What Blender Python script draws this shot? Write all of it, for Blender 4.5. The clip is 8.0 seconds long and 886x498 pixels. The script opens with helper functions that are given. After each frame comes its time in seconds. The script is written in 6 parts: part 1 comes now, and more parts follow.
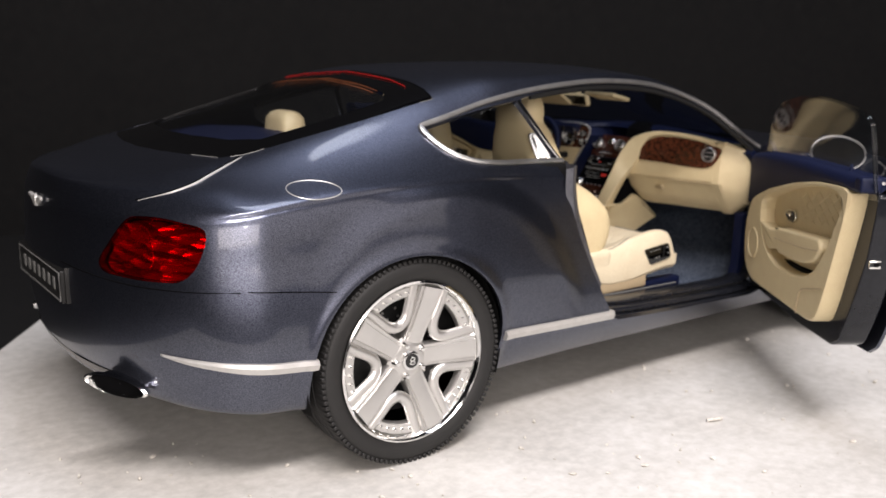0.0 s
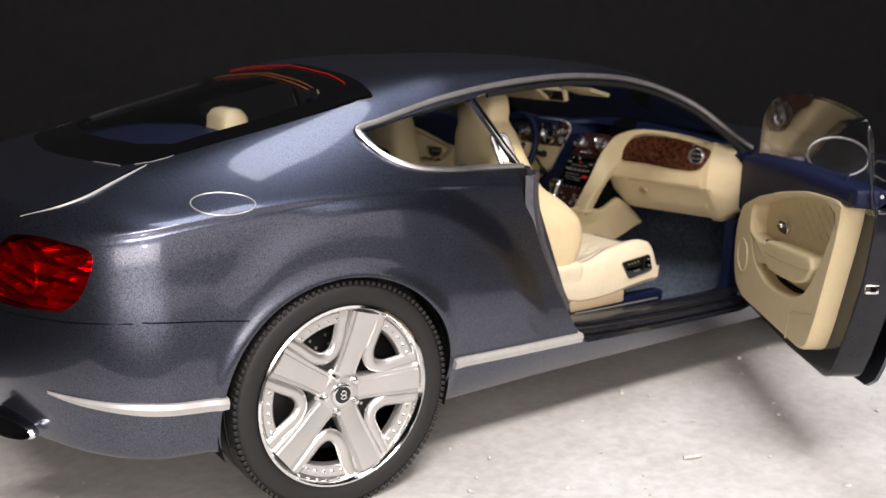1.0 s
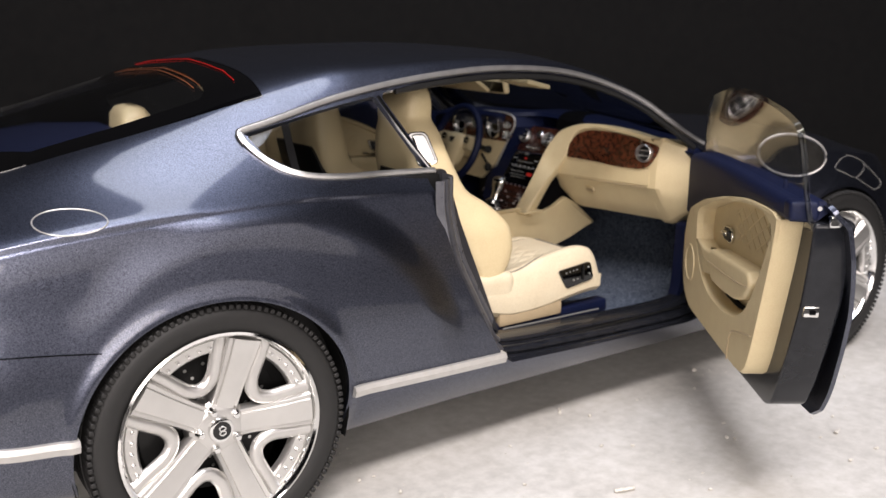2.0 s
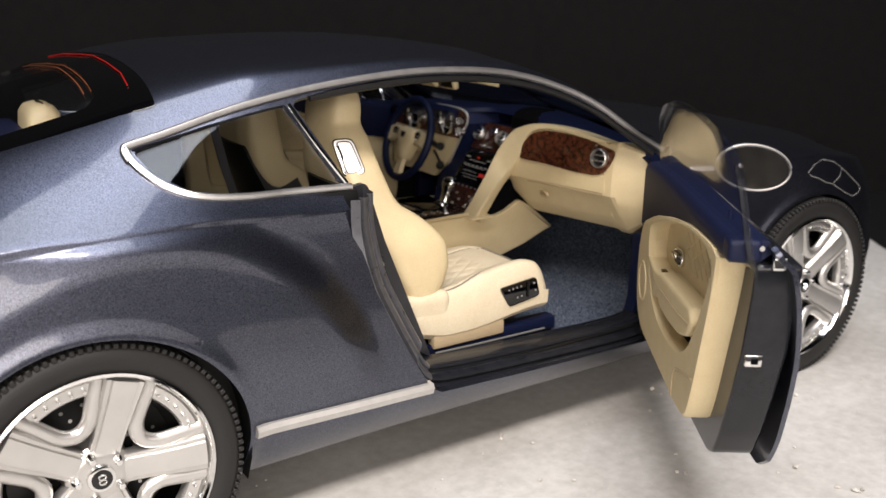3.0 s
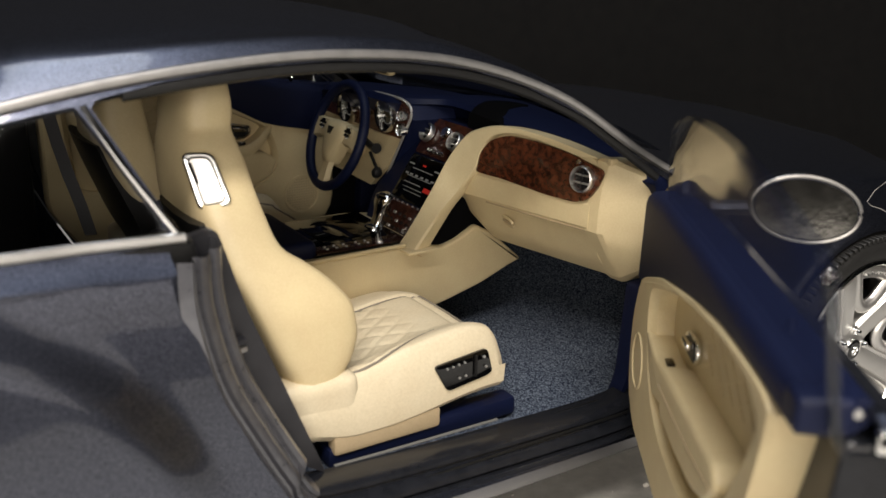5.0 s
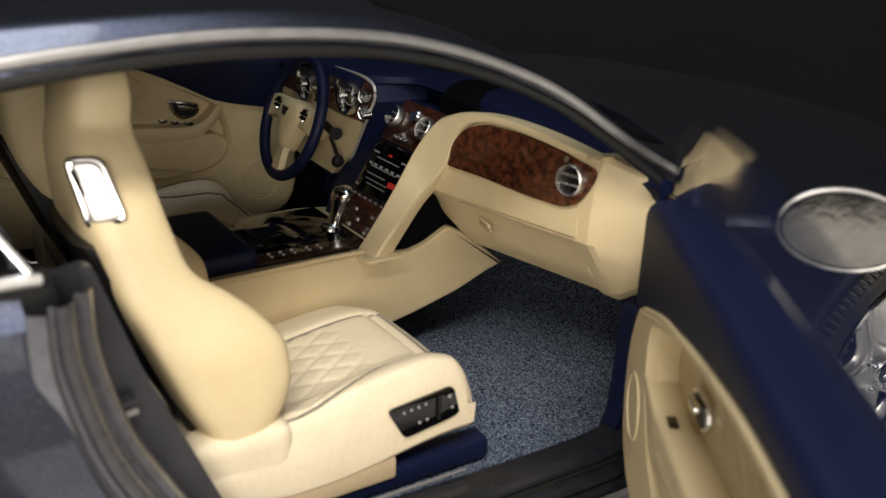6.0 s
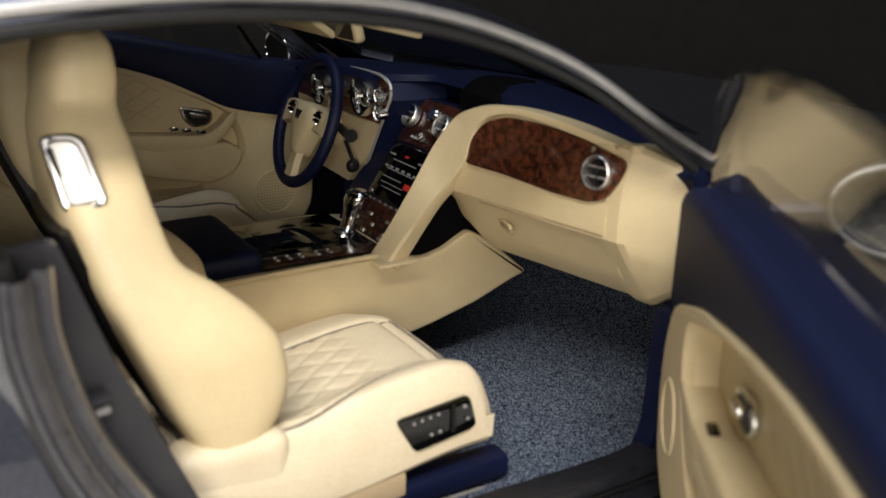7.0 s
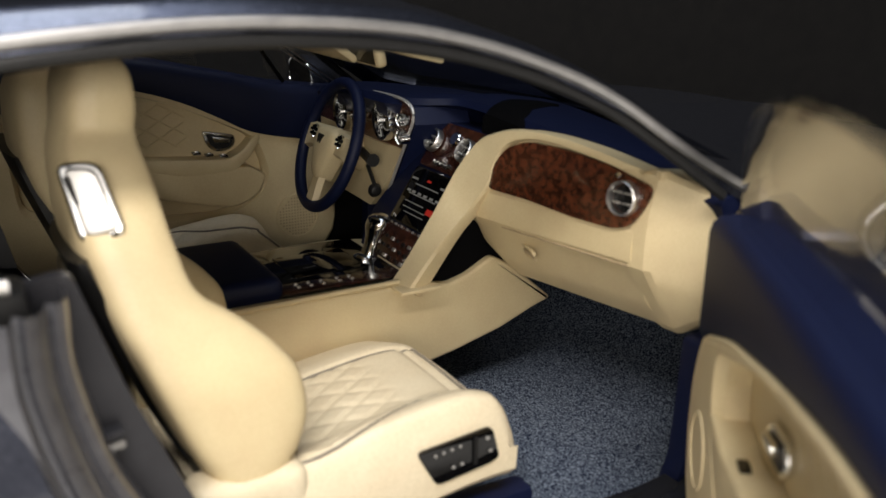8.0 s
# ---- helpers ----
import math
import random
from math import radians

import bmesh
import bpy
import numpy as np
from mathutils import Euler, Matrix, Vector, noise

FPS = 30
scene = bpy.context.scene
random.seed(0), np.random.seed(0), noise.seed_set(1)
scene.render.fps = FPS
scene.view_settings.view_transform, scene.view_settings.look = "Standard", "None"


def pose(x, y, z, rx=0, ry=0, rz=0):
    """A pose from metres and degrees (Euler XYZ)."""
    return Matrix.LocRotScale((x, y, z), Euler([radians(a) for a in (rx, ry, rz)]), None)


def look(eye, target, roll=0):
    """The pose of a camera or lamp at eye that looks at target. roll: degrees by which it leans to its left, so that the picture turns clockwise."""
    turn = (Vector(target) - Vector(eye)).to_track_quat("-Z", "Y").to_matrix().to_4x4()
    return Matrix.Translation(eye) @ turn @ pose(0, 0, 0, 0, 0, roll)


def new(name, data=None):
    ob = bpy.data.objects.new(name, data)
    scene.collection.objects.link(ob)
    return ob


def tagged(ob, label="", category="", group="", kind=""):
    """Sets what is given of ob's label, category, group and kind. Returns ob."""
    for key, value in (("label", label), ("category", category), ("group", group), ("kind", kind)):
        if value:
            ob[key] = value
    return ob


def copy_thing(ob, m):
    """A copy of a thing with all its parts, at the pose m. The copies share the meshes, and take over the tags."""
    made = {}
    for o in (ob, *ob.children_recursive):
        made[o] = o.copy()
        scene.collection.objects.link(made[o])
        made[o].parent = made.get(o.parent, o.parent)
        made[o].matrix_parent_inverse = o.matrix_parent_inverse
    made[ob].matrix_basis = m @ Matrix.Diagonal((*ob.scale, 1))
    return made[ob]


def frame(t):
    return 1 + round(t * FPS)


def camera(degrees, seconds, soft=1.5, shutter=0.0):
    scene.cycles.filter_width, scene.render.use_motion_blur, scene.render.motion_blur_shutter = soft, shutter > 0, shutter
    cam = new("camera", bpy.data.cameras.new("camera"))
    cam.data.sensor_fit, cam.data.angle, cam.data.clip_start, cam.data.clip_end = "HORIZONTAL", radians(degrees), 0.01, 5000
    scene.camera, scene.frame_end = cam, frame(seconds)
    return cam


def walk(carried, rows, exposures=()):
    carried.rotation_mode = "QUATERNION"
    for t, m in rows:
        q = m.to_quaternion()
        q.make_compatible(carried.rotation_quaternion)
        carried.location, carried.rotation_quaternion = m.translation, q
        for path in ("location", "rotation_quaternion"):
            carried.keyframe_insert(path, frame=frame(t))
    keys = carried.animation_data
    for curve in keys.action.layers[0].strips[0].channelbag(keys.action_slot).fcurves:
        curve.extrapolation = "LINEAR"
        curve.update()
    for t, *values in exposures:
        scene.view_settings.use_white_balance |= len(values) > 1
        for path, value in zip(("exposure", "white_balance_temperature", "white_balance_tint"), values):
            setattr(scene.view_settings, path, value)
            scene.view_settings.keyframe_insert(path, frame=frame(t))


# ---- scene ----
S = 1 / 18  # the car is a 1:18 model: all shapes below are written at full size and scaled down by this
cam = camera(50.0, 8.0)
cam.data.dof.use_dof = True  # a small lens close to a small thing: what is very near is soft
cam.data.dof.focus_distance, cam.data.dof.aperture_fstop = 0.15, 40
PATH = [
    (0, (-1.731, -3.543, 1.445), (-0.593, -1.956, 1.015), 0.3),
    (0.5, (-1.538, -3.431, 1.429), (-0.415, -1.838, 0.984), 0.4),
    (1, (-1.286, -3.364, 1.46), (-0.186, -1.757, 1.003), 0.2),
    (1.5, (-1.054, -3.303, 1.486), (0.027, -1.688, 1.014), -0.2),
    (2, (-0.828, -3.279, 1.489), (0.249, -1.669, 0.992), -0.3),
    (2.2, (-0.749, -3.29, 1.534), (0.33, -1.685, 1.027), -0.2),
    (3.3, (-0.304, -3.043, 1.59), (0.737, -1.441, 1.0), 0.2),
    (3.5, (-0.194, -2.942, 1.533), (0.843, -1.339, 0.936), 0.2),
    (4, (0.051, -2.729, 1.486), (1.085, -1.128, 0.879), 0.6),
    (4.5, (0.186, -2.559, 1.473), (1.229, -0.967, 0.86), 1.2),
    (5, (0.268, -2.441, 1.531), (1.315, -0.862, 0.891), 1.6),
    (5.2, (0.323, -2.392, 1.565), (1.363, -0.817, 0.902), 1.7),
    (6.3, (0.633, -2.076, 1.495), (1.653, -0.519, 0.763), 1.6),
    (6.5, (0.65, -2.062, 1.474), (1.657, -0.487, 0.764), 1.3),
    (7, (0.679, -2.058, 1.383), (1.656, -0.437, 0.738), 1.0),
    (7.5, (0.675, -2.051, 1.38), (1.632, -0.407, 0.764), 0.7),
    (8, (0.701, -2.03, 1.388), (1.639, -0.372, 0.781), 0.5),
]

walk(cam, [(t, look(S * Vector(eye), S * Vector(target), roll)) for t, eye, target, roll in PATH],
     exposures=[(0, 0.0, 6400, 18), (2.0, 0.03, 6400, 18), (3.5, -0.10, 6700, 14), (4.0, -0.24, 6750, 12), (5.0, -0.22, 6750, 12), (6.5, 0.0, 6600, 12), (8.0, 0.0, 6550, 12)])

# ---- world and light: a dark room, a lamp high on the near side, a cooler one overhead and a low one far off ----
world = bpy.data.worlds.new("dark_room")
scene.world = world
world.use_nodes = True
world.node_tree.nodes["Background"].inputs[0].default_value = (0.55, 0.6, 0.7, 1)
world.node_tree.nodes["Background"].inputs[1].default_value = 0.004


def lamp(name, eye, target, size, watts, colour):
    data = bpy.data.lights.new(name, "AREA")
    data.shape, data.size, data.size_y, data.energy, data.color = "RECTANGLE", size[0] * S, size[1] * S, watts, colour
    ob = new(name, data)
    ob.matrix_world = look(S * Vector(eye), S * Vector(target))
    return ob


lamp("room_lamp", (-3.0, -6.8, 9.8), (-3.0, -0.4, 0.5), (7.6, 1.6), 5.4, (1.0, 0.95, 0.88))
lamp("ceiling_lamp", (1.4, -1.6, 10.6), (1.4, -1.5, 0.5), (2.8, 9.6), 1.7, (0.86, 0.93, 1.0))
lamp("side_lamp", (-4.6, -10.0, 2.9), (0.6, -0.5, 0.6), (9.0, 3.0), 1.6, (1.0, 0.93, 0.82))
# wide dim lamp added round side_lamp to soften its edges in the paint
lamp("side_halo", (-1.2, -10.4, 3.8), (0.6, -0.5, 0.6), (20.0, 6.4), 1.5, (1.0, 0.94, 0.86))
lamp("desk_lamp", (-3.7, -9.9, 3.8), (-0.5, -0.9, 0.8), (0.8, 0.7), 0.3, (1.0, 0.95, 0.86))


# ---- materials ----
def material(name, colour, rough=0.5, metal=0.0, coat=0.0, spec=0.5):
    m = bpy.data.materials.new(name)
    m.use_nodes = True
    b = m.node_tree.nodes["Principled BSDF"]
    b.inputs["Base Color"].default_value = (*colour, 1)
    b.inputs["Roughness"].default_value = rough
    b.inputs["Metallic"].default_value = metal
    b.inputs["Coat Weight"].default_value = coat
    b.inputs["Coat Roughness"].default_value = 0.04
    b.inputs["Specular IOR Level"].default_value = spec
    return m


def node(m, kind, **values):
    n = m.node_tree.nodes.new(kind)
    for key, value in values.items():
        n.inputs[key].default_value = value
    return n


def wire(m, a, out, b, into):
    m.node_tree.links.new(a.outputs[out], b.inputs[into])


def shader(m):
    return m.node_tree.nodes["Principled BSDF"]


def grain(m, colours, scale, detail=4, rough=None, bump=0.0, kind="noise", at=(0.3, 0.7), second=0.0):
    """Vary the colour between two tones, and the relief, by a noise whose grains are about 1 / scale of a full-size metre."""
    coord = node(m, "ShaderNodeTexCoord")
    if kind == "noise":
        tex = node(m, "ShaderNodeTexNoise", Scale=scale / S, Detail=detail, Roughness=0.6)
        out = "Fac"
    else:
        tex = node(m, "ShaderNodeTexVoronoi", Scale=scale / S)
        out = "Color" if kind == "cells" else "Distance"
    wire(m, coord, "Object", tex, "Vector")
    ramp = node(m, "ShaderNodeValToRGB")
    ramp.color_ramp.elements[0].position, ramp.color_ramp.elements[1].position = at
    ramp.color_ramp.elements[0].color, ramp.color_ramp.elements[1].color = (*colours[0], 1), (*colours[1], 1)
    wire(m, tex, out, ramp, "Fac")
    last, socket = ramp, "Color"
    if second:
        wide = node(m, "ShaderNodeTexNoise", Scale=scale / S / 14, Detail=5, Roughness=0.55)
        wire(m, coord, "Object", wide, "Vector")
        mix = m.node_tree.nodes.new("ShaderNodeMix")
        mix.data_type, mix.blend_type = "RGBA", "OVERLAY"
        mix.inputs["Factor"].default_value = second
        wire(m, ramp, "Color", mix, 6)
        wire(m, wide, "Fac", mix, 7)
        last, socket = mix, 2
    m.node_tree.links.new(last.outputs[socket], shader(m).inputs["Base Color"])
    if rough:
        spread = node(m, "ShaderNodeMapRange", **{"To Min": rough[0], "To Max": rough[1]})
        wire(m, tex, out, spread, "Value")
        wire(m, spread, "Result", shader(m), "Roughness")
    if bump:
        relief = node(m, "ShaderNodeBump", Strength=bump, Distance=0.002 * S)
        wire(m, tex, out, relief, "Height")
        wire(m, relief, "Normal", shader(m), "Normal")
    return m


def flake_paint():
    """Blue-grey metallic paint: fine flakes that each lean a little, under a clear coat."""
    m = material("metallic_paint", (0.06, 0.068, 0.1), 0.33, 0.97, 0.7)
    shader(m).inputs["Coat Roughness"].default_value = 0.06
    coord = node(m, "ShaderNodeTexCoord")
    cells = node(m, "ShaderNodeTexVoronoi", Scale=720 / S)
    wire(m, coord, "Object", cells, "Vector")
    ramp = node(m, "ShaderNodeValToRGB")
    ramp.color_ramp.elements[0].color, ramp.color_ramp.elements[1].color = (0.026, 0.030, 0.046, 1), (0.142, 0.154, 0.204, 1)
    ramp.color_ramp.elements[0].position, ramp.color_ramp.elements[1].position = 0.1, 0.95
    wire(m, cells, "Color", ramp, "Fac")
    wire(m, ramp, "Color", shader(m), "Base Color")
    lean = node(m, "ShaderNodeNormalMap", Strength=0.05)
    wire(m, cells, "Color", lean, "Color")
    wire(m, lean, "Normal", shader(m), "Normal")
    return m


def clear_glass(name, tint=(1, 1, 1), gloss=0.03):
    m = bpy.data.materials.new(name)
    m.use_nodes = True
    nodes = m.node_tree.nodes
    nodes.remove(nodes["Principled BSDF"])
    see = node(m, "ShaderNodeBsdfTransparent", Color=(*tint, 1))
    shine = node(m, "ShaderNodeBsdfGlossy", Roughness=gloss)
    facing = node(m, "ShaderNodeLayerWeight", Blend=0.5)
    steep = m.node_tree.nodes.new("ShaderNodeMath")
    steep.operation = "POWER"
    steep.inputs[1].default_value = 4.5
    wire(m, facing, "Facing", steep, 0)
    edge = node(m, "ShaderNodeMapRange", **{"To Min": 0.035, "To Max": 0.8})
    wire(m, steep, "Value", edge, "Value")
    mix = node(m, "ShaderNodeMixShader")
    wire(m, edge, "Result", mix, "Fac")
    m.node_tree.links.new(see.outputs[0], mix.inputs[1])
    m.node_tree.links.new(shine.outputs[0], mix.inputs[2])
    m.node_tree.links.new(mix.outputs[0], nodes["Material Output"].inputs["Surface"])
    return m


PAINT = flake_paint()
CHROME = grain(material("chrome", (0.78, 0.78, 0.77), 0.08, 1.0), ((0.76, 0.76, 0.75), (0.82, 0.82, 0.81)), 90, rough=(0.07, 0.13))
SILVER = grain(material("silver_paint", (0.6, 0.59, 0.57), 0.3, 0.85), ((0.57, 0.56, 0.54), (0.63, 0.62, 0.6)), 9, rough=(0.26, 0.36))
TRIM = grain(material("satin_trim", (0.62, 0.61, 0.58), 0.36, 0.5), ((0.5, 0.49, 0.47), (0.56, 0.55, 0.53)), 40, rough=(0.32, 0.42))
CREAM = grain(material("cream_plastic", (0.62, 0.5, 0.32), 0.48), ((0.6, 0.49, 0.285), (0.65, 0.535, 0.325)), 220, bump=0.12, rough=(0.42, 0.55), second=0.12)
TAN = grain(material("tan_plastic", (0.42, 0.33, 0.21), 0.5), ((0.4, 0.31, 0.19), (0.46, 0.36, 0.23)), 220, bump=0.12, rough=(0.45, 0.6), second=0.12)
NAVY = grain(material("navy_plastic", (0.012, 0.022, 0.075), 0.42, spec=0.28), ((0.002, 0.0045, 0.022), (0.004, 0.008, 0.036)), 240, bump=0.1, rough=(0.48, 0.6), second=0.1)
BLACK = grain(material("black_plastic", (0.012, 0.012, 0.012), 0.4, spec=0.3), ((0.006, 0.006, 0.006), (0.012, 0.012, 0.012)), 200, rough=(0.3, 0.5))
GLOSS = material("gloss_black", (0.0015, 0.0015, 0.0018), 0.06, 0, 0.3)
RUBBER = grain(material("rubber", (0.016, 0.016, 0.016), 0.62), ((0.005, 0.005, 0.005), (0.011, 0.0105, 0.010)), 90, bump=0.15, rough=(0.5, 0.75), second=0.15)
MATT = grain(material("matt_black", (0.01, 0.01, 0.01), 0.85, spec=0.1), ((0.005, 0.005, 0.005), (0.010, 0.010, 0.010)), 40)
BURL = grain(material("burl_wood", (0.14, 0.045, 0.02), 0.22, 0, 0.8), ((0.022, 0.007, 0.004), (0.118, 0.036, 0.016)), 62, detail=9, at=(0.36, 0.66), second=0.4)
# the same burl again, its colour lowered for the shade on stack and console
SHADED_BURL = grain(material("shaded_burl_wood", (0.05, 0.016, 0.008), 0.22, 0, 0.6), ((0.010, 0.004, 0.003), (0.062, 0.019, 0.010)), 62, detail=9, at=(0.36, 0.66), second=0.4)
CARPET = grain(material("blue_flock", (0.05, 0.07, 0.13), 0.95, spec=0.1), ((0.008, 0.013, 0.03), (0.21, 0.25, 0.31)), 330, kind="cells", at=(0.3, 1.0), bump=0.8)
GLASS = clear_glass("clear_plastic", (0.93, 0.94, 0.95))
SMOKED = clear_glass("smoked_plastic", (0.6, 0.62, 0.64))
RAIL = grain(material("brushed_strip", (0.45, 0.44, 0.43), 0.4, 1.0), ((0.36, 0.355, 0.35), (0.44, 0.43, 0.42)), 30, rough=(0.38, 0.48))
BRIGHT = grain(material("bright_metal", (0.72, 0.71, 0.69), 0.24, 1.0), ((0.68, 0.67, 0.65), (0.76, 0.75, 0.73)), 30, rough=(0.3, 0.38))
WHITE = material("white_print", (0.75, 0.75, 0.73), 0.5)
PALE = material("pale_print", (0.26, 0.255, 0.24), 0.45)
DULL = material("dull_print", (0.13, 0.13, 0.125), 0.55)
RED = material("red_print", (0.55, 0.03, 0.02), 0.4)
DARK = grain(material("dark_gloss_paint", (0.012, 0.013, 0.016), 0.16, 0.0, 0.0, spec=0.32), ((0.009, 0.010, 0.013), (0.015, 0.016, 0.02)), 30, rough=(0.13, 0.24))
# paler copy of the opening's paint for the lit post
JAMB = grain(material("lit_jamb_paint", (0.1, 0.1, 0.115), 0.3, 0.6, 0.3), ((0.12, 0.122, 0.138), (0.16, 0.163, 0.182)), 40, rough=(0.24, 0.34))
SATIN = grain(material("satin_dark_paint", (0.05, 0.05, 0.056), 0.36, 0.5), ((0.032, 0.032, 0.037), (0.046, 0.046, 0.052)), 12, rough=(0.32, 0.44))
# near-black for joints and bores, and for the painted shade beside the console
NEAR_BLACK = material("panel_gap", (0.0015, 0.0015, 0.002), 0.85, spec=0.08)


# ---- building blocks; lengths are those of the full-size car ----
def within(parent):
    """The parent for a new piece: no deeper than thing, part, sub-part."""
    while parent and parent.parent and parent.parent.parent:
        parent = parent.parent
    return parent


def part(name, bm, mat, parent=None, label="", smooth=True, sharp=38):
    """Link a bmesh as one mesh object under a thing or part."""
    mesh = bpy.data.meshes.new(name)
    bm.normal_update()
    bm.to_mesh(mesh)
    bm.free()
    mesh.transform(Matrix.Scale(S, 4))
    if smooth:
        mesh.shade_smooth()
        mesh.set_sharp_from_angle(angle=radians(sharp))
    mesh.materials.append(mat)
    ob = new(name, mesh)
    ob.parent = within(parent)
    return tagged(ob, label)


def from_arrays(name, verts, faces, mat, parent=None, label="", normals=None):
    mesh = bpy.data.meshes.new(name)
    mesh.from_pydata((np.asarray(verts) * S).tolist(), [], [list(map(int, f)) for f in faces])
    mesh.shade_smooth()
    mesh.materials.append(mat)
    if normals is not None:
        mesh.normals_split_custom_set_from_vertices(np.asarray(normals).tolist())
    ob = new(name, mesh)
    ob.parent = within(parent)
    return tagged(ob, label)


def thing(name, label, category, at=(0, 0, 0), group="", kind=""):
    ob = new(name)
    ob.empty_display_size = 0.01
    ob.location = S * Vector(at)
    return tagged(ob, label, category, group, kind)


def box(x0, x1, y0, y1, z0, z1, bevel=0.0, steps=2, bm=None):
    own = bmesh.new()
    bmesh.ops.create_cube(own, size=1)
    bmesh.ops.transform(own, matrix=Matrix.LocRotScale(((x0 + x1) / 2, (y0 + y1) / 2, (z0 + z1) / 2), None, (x1 - x0, y1 - y0, z1 - z0)), verts=own.verts)
    if bevel:
        bmesh.ops.bevel(own, geom=own.edges[:], offset=bevel, segments=steps, profile=0.6, affect="EDGES")
    return join(bm, own)


def join(bm, own):
    if bm is None:
        return own
    mesh = bpy.data.meshes.new("joined")
    own.to_mesh(mesh)
    own.free()
    bm.from_mesh(mesh)
    bpy.data.meshes.remove(mesh)
    return bm


def turned(bm, m):
    bmesh.ops.transform(bm, matrix=m, verts=bm.verts)
    return bm


def rounded(points, r, n=5):
    """A closed outline with its corners rounded by r."""
    out, count = [], len(points)
    for i in range(count):
        a, b, c = (Vector(points[(i + k) % count]) for k in (-1, 0, 1))
        u, v = a - b, c - b
        reach = min(r, 0.45 * u.length, 0.45 * v.length)
        p, q = b + u.normalized() * reach, b + v.normalized() * reach
        for k in range(n + 1):
            t = k / n
            out.append((1 - t) ** 2 * p + 2 * t * (1 - t) * b + t * t * q)
    return out


def slab(points, depth, r=0.0, bevel=0.0, steps=2, bm=None):
    """A plate: a closed outline in x, y, drawn out along z from 0 to depth, with softened rims."""
    outline = rounded(points, r) if r else [Vector(p) for p in points]
    own = bmesh.new()
    low = [own.verts.new((p[0], p[1], 0)) for p in outline]
    high = [own.verts.new((p[0], p[1], depth)) for p in outline]
    n = len(low)
    own.faces.new(low[::-1])
    own.faces.new(high)
    for i in range(n):
        own.faces.new((low[i], low[(i + 1) % n], high[(i + 1) % n], high[i]))
    bmesh.ops.recalc_face_normals(own, faces=own.faces)
    if bevel:
        rim = [e for e in own.edges if abs(e.verts[0].co.z - e.verts[1].co.z) < 1e-6]
        bmesh.ops.bevel(own, geom=rim, offset=bevel, segments=steps, profile=0.6, affect="EDGES")
    return join(bm, own)


SIDE = Matrix(((1, 0, 0, 0), (0, 0, -1, 0), (0, 1, 0, 0), (0, 0, 0, 1)))  # a slab drawn in x, z; its depth runs to -y


def side_slab(points, y, depth, r=0.0, bevel=0.0, steps=2, bm=None):
    """A plate whose outline is given in x, z; it runs from y to y - depth."""
    own = slab(points, depth, r, bevel, steps)
    turned(own, Matrix.Translation((0, y, 0)) @ SIDE)
    return join(bm, own)


def lathe(profile, n=48, bm=None, axis="y"):
    """Turn a profile of (radius, along) round the y axis (or z)."""
    own = bmesh.new()
    rings = []
    for r, a in profile:
        if r < 1e-6:
            rings.append([own.verts.new((0, a, 0))] * n)
        else:
            rings.append([own.verts.new((r * math.cos(2 * math.pi * k / n), a, r * math.sin(2 * math.pi * k / n))) for k in range(n)])
    for p, q in zip(rings, rings[1:]):
        for k in range(n):
            face = list(dict.fromkeys((p[k], p[(k + 1) % n], q[(k + 1) % n], q[k])))
            if len(face) > 2:
                own.faces.new(face)
    bmesh.ops.recalc_face_normals(own, faces=own.faces)
    if axis == "z":
        turned(own, Matrix.Rotation(radians(90), 4, "X"))
    if axis == "x":
        turned(own, Matrix.Rotation(radians(-90), 4, "Z"))
    return join(bm, own)


def smooth_line(points, n=8, closed=False):
    """A Catmull-Rom line through the points."""
    pts = [Vector(p) for p in points]
    out, count = [], len(pts)
    for i in range(count if closed else count - 1):
        if closed:
            a, b, c, d = (pts[(i + k) % count] for k in (-1, 0, 1, 2))
        else:
            b, c = pts[i], pts[i + 1]
            a = pts[i - 1] if i else 2 * b - c
            d = pts[i + 2] if i + 2 < count else 2 * c - b
        for k in range(n):
            t = k / n
            out.append(0.5 * (2 * b + (c - a) * t + (2 * a - 5 * b + 4 * c - d) * t * t + (3 * b - a - 3 * c + d) * t**3))
    return out if closed else out + [pts[-1]]


def tube(points, r, sides=8, closed=False, flat=1.0, up=(0, 0, 1), bm=None):
    """A bar along a line; flat squeezes it along up."""
    own, rings, n = bmesh.new(), [], len(points)
    pts = [Vector(p) for p in points]
    for i, p in enumerate(pts):
        a = pts[(i - 1) % n] if closed or i else p
        b = pts[(i + 1) % n] if closed or i + 1 < n else p
        ahead = (b - a).normalized()
        across = ahead.cross(Vector(up))
        across = across.normalized() if across.length > 1e-4 else Vector((1, 0, 0))
        over = across.cross(ahead).normalized()
        rr = r[i] if isinstance(r, (list, tuple)) else r
        rings.append([own.verts.new(p + rr * (math.cos(2 * math.pi * k / sides) * across + flat * math.sin(2 * math.pi * k / sides) * over)) for k in range(sides)])
    for i in range(n if closed else n - 1):
        p, q = rings[i], rings[(i + 1) % n]
        for k in range(sides):
            own.faces.new((p[k], p[(k + 1) % sides], q[(k + 1) % sides], q[k]))
    if not closed:
        own.faces.new(rings[0][::-1])
        own.faces.new(rings[-1])
    bmesh.ops.recalc_face_normals(own, faces=own.faces)
    return join(bm, own)


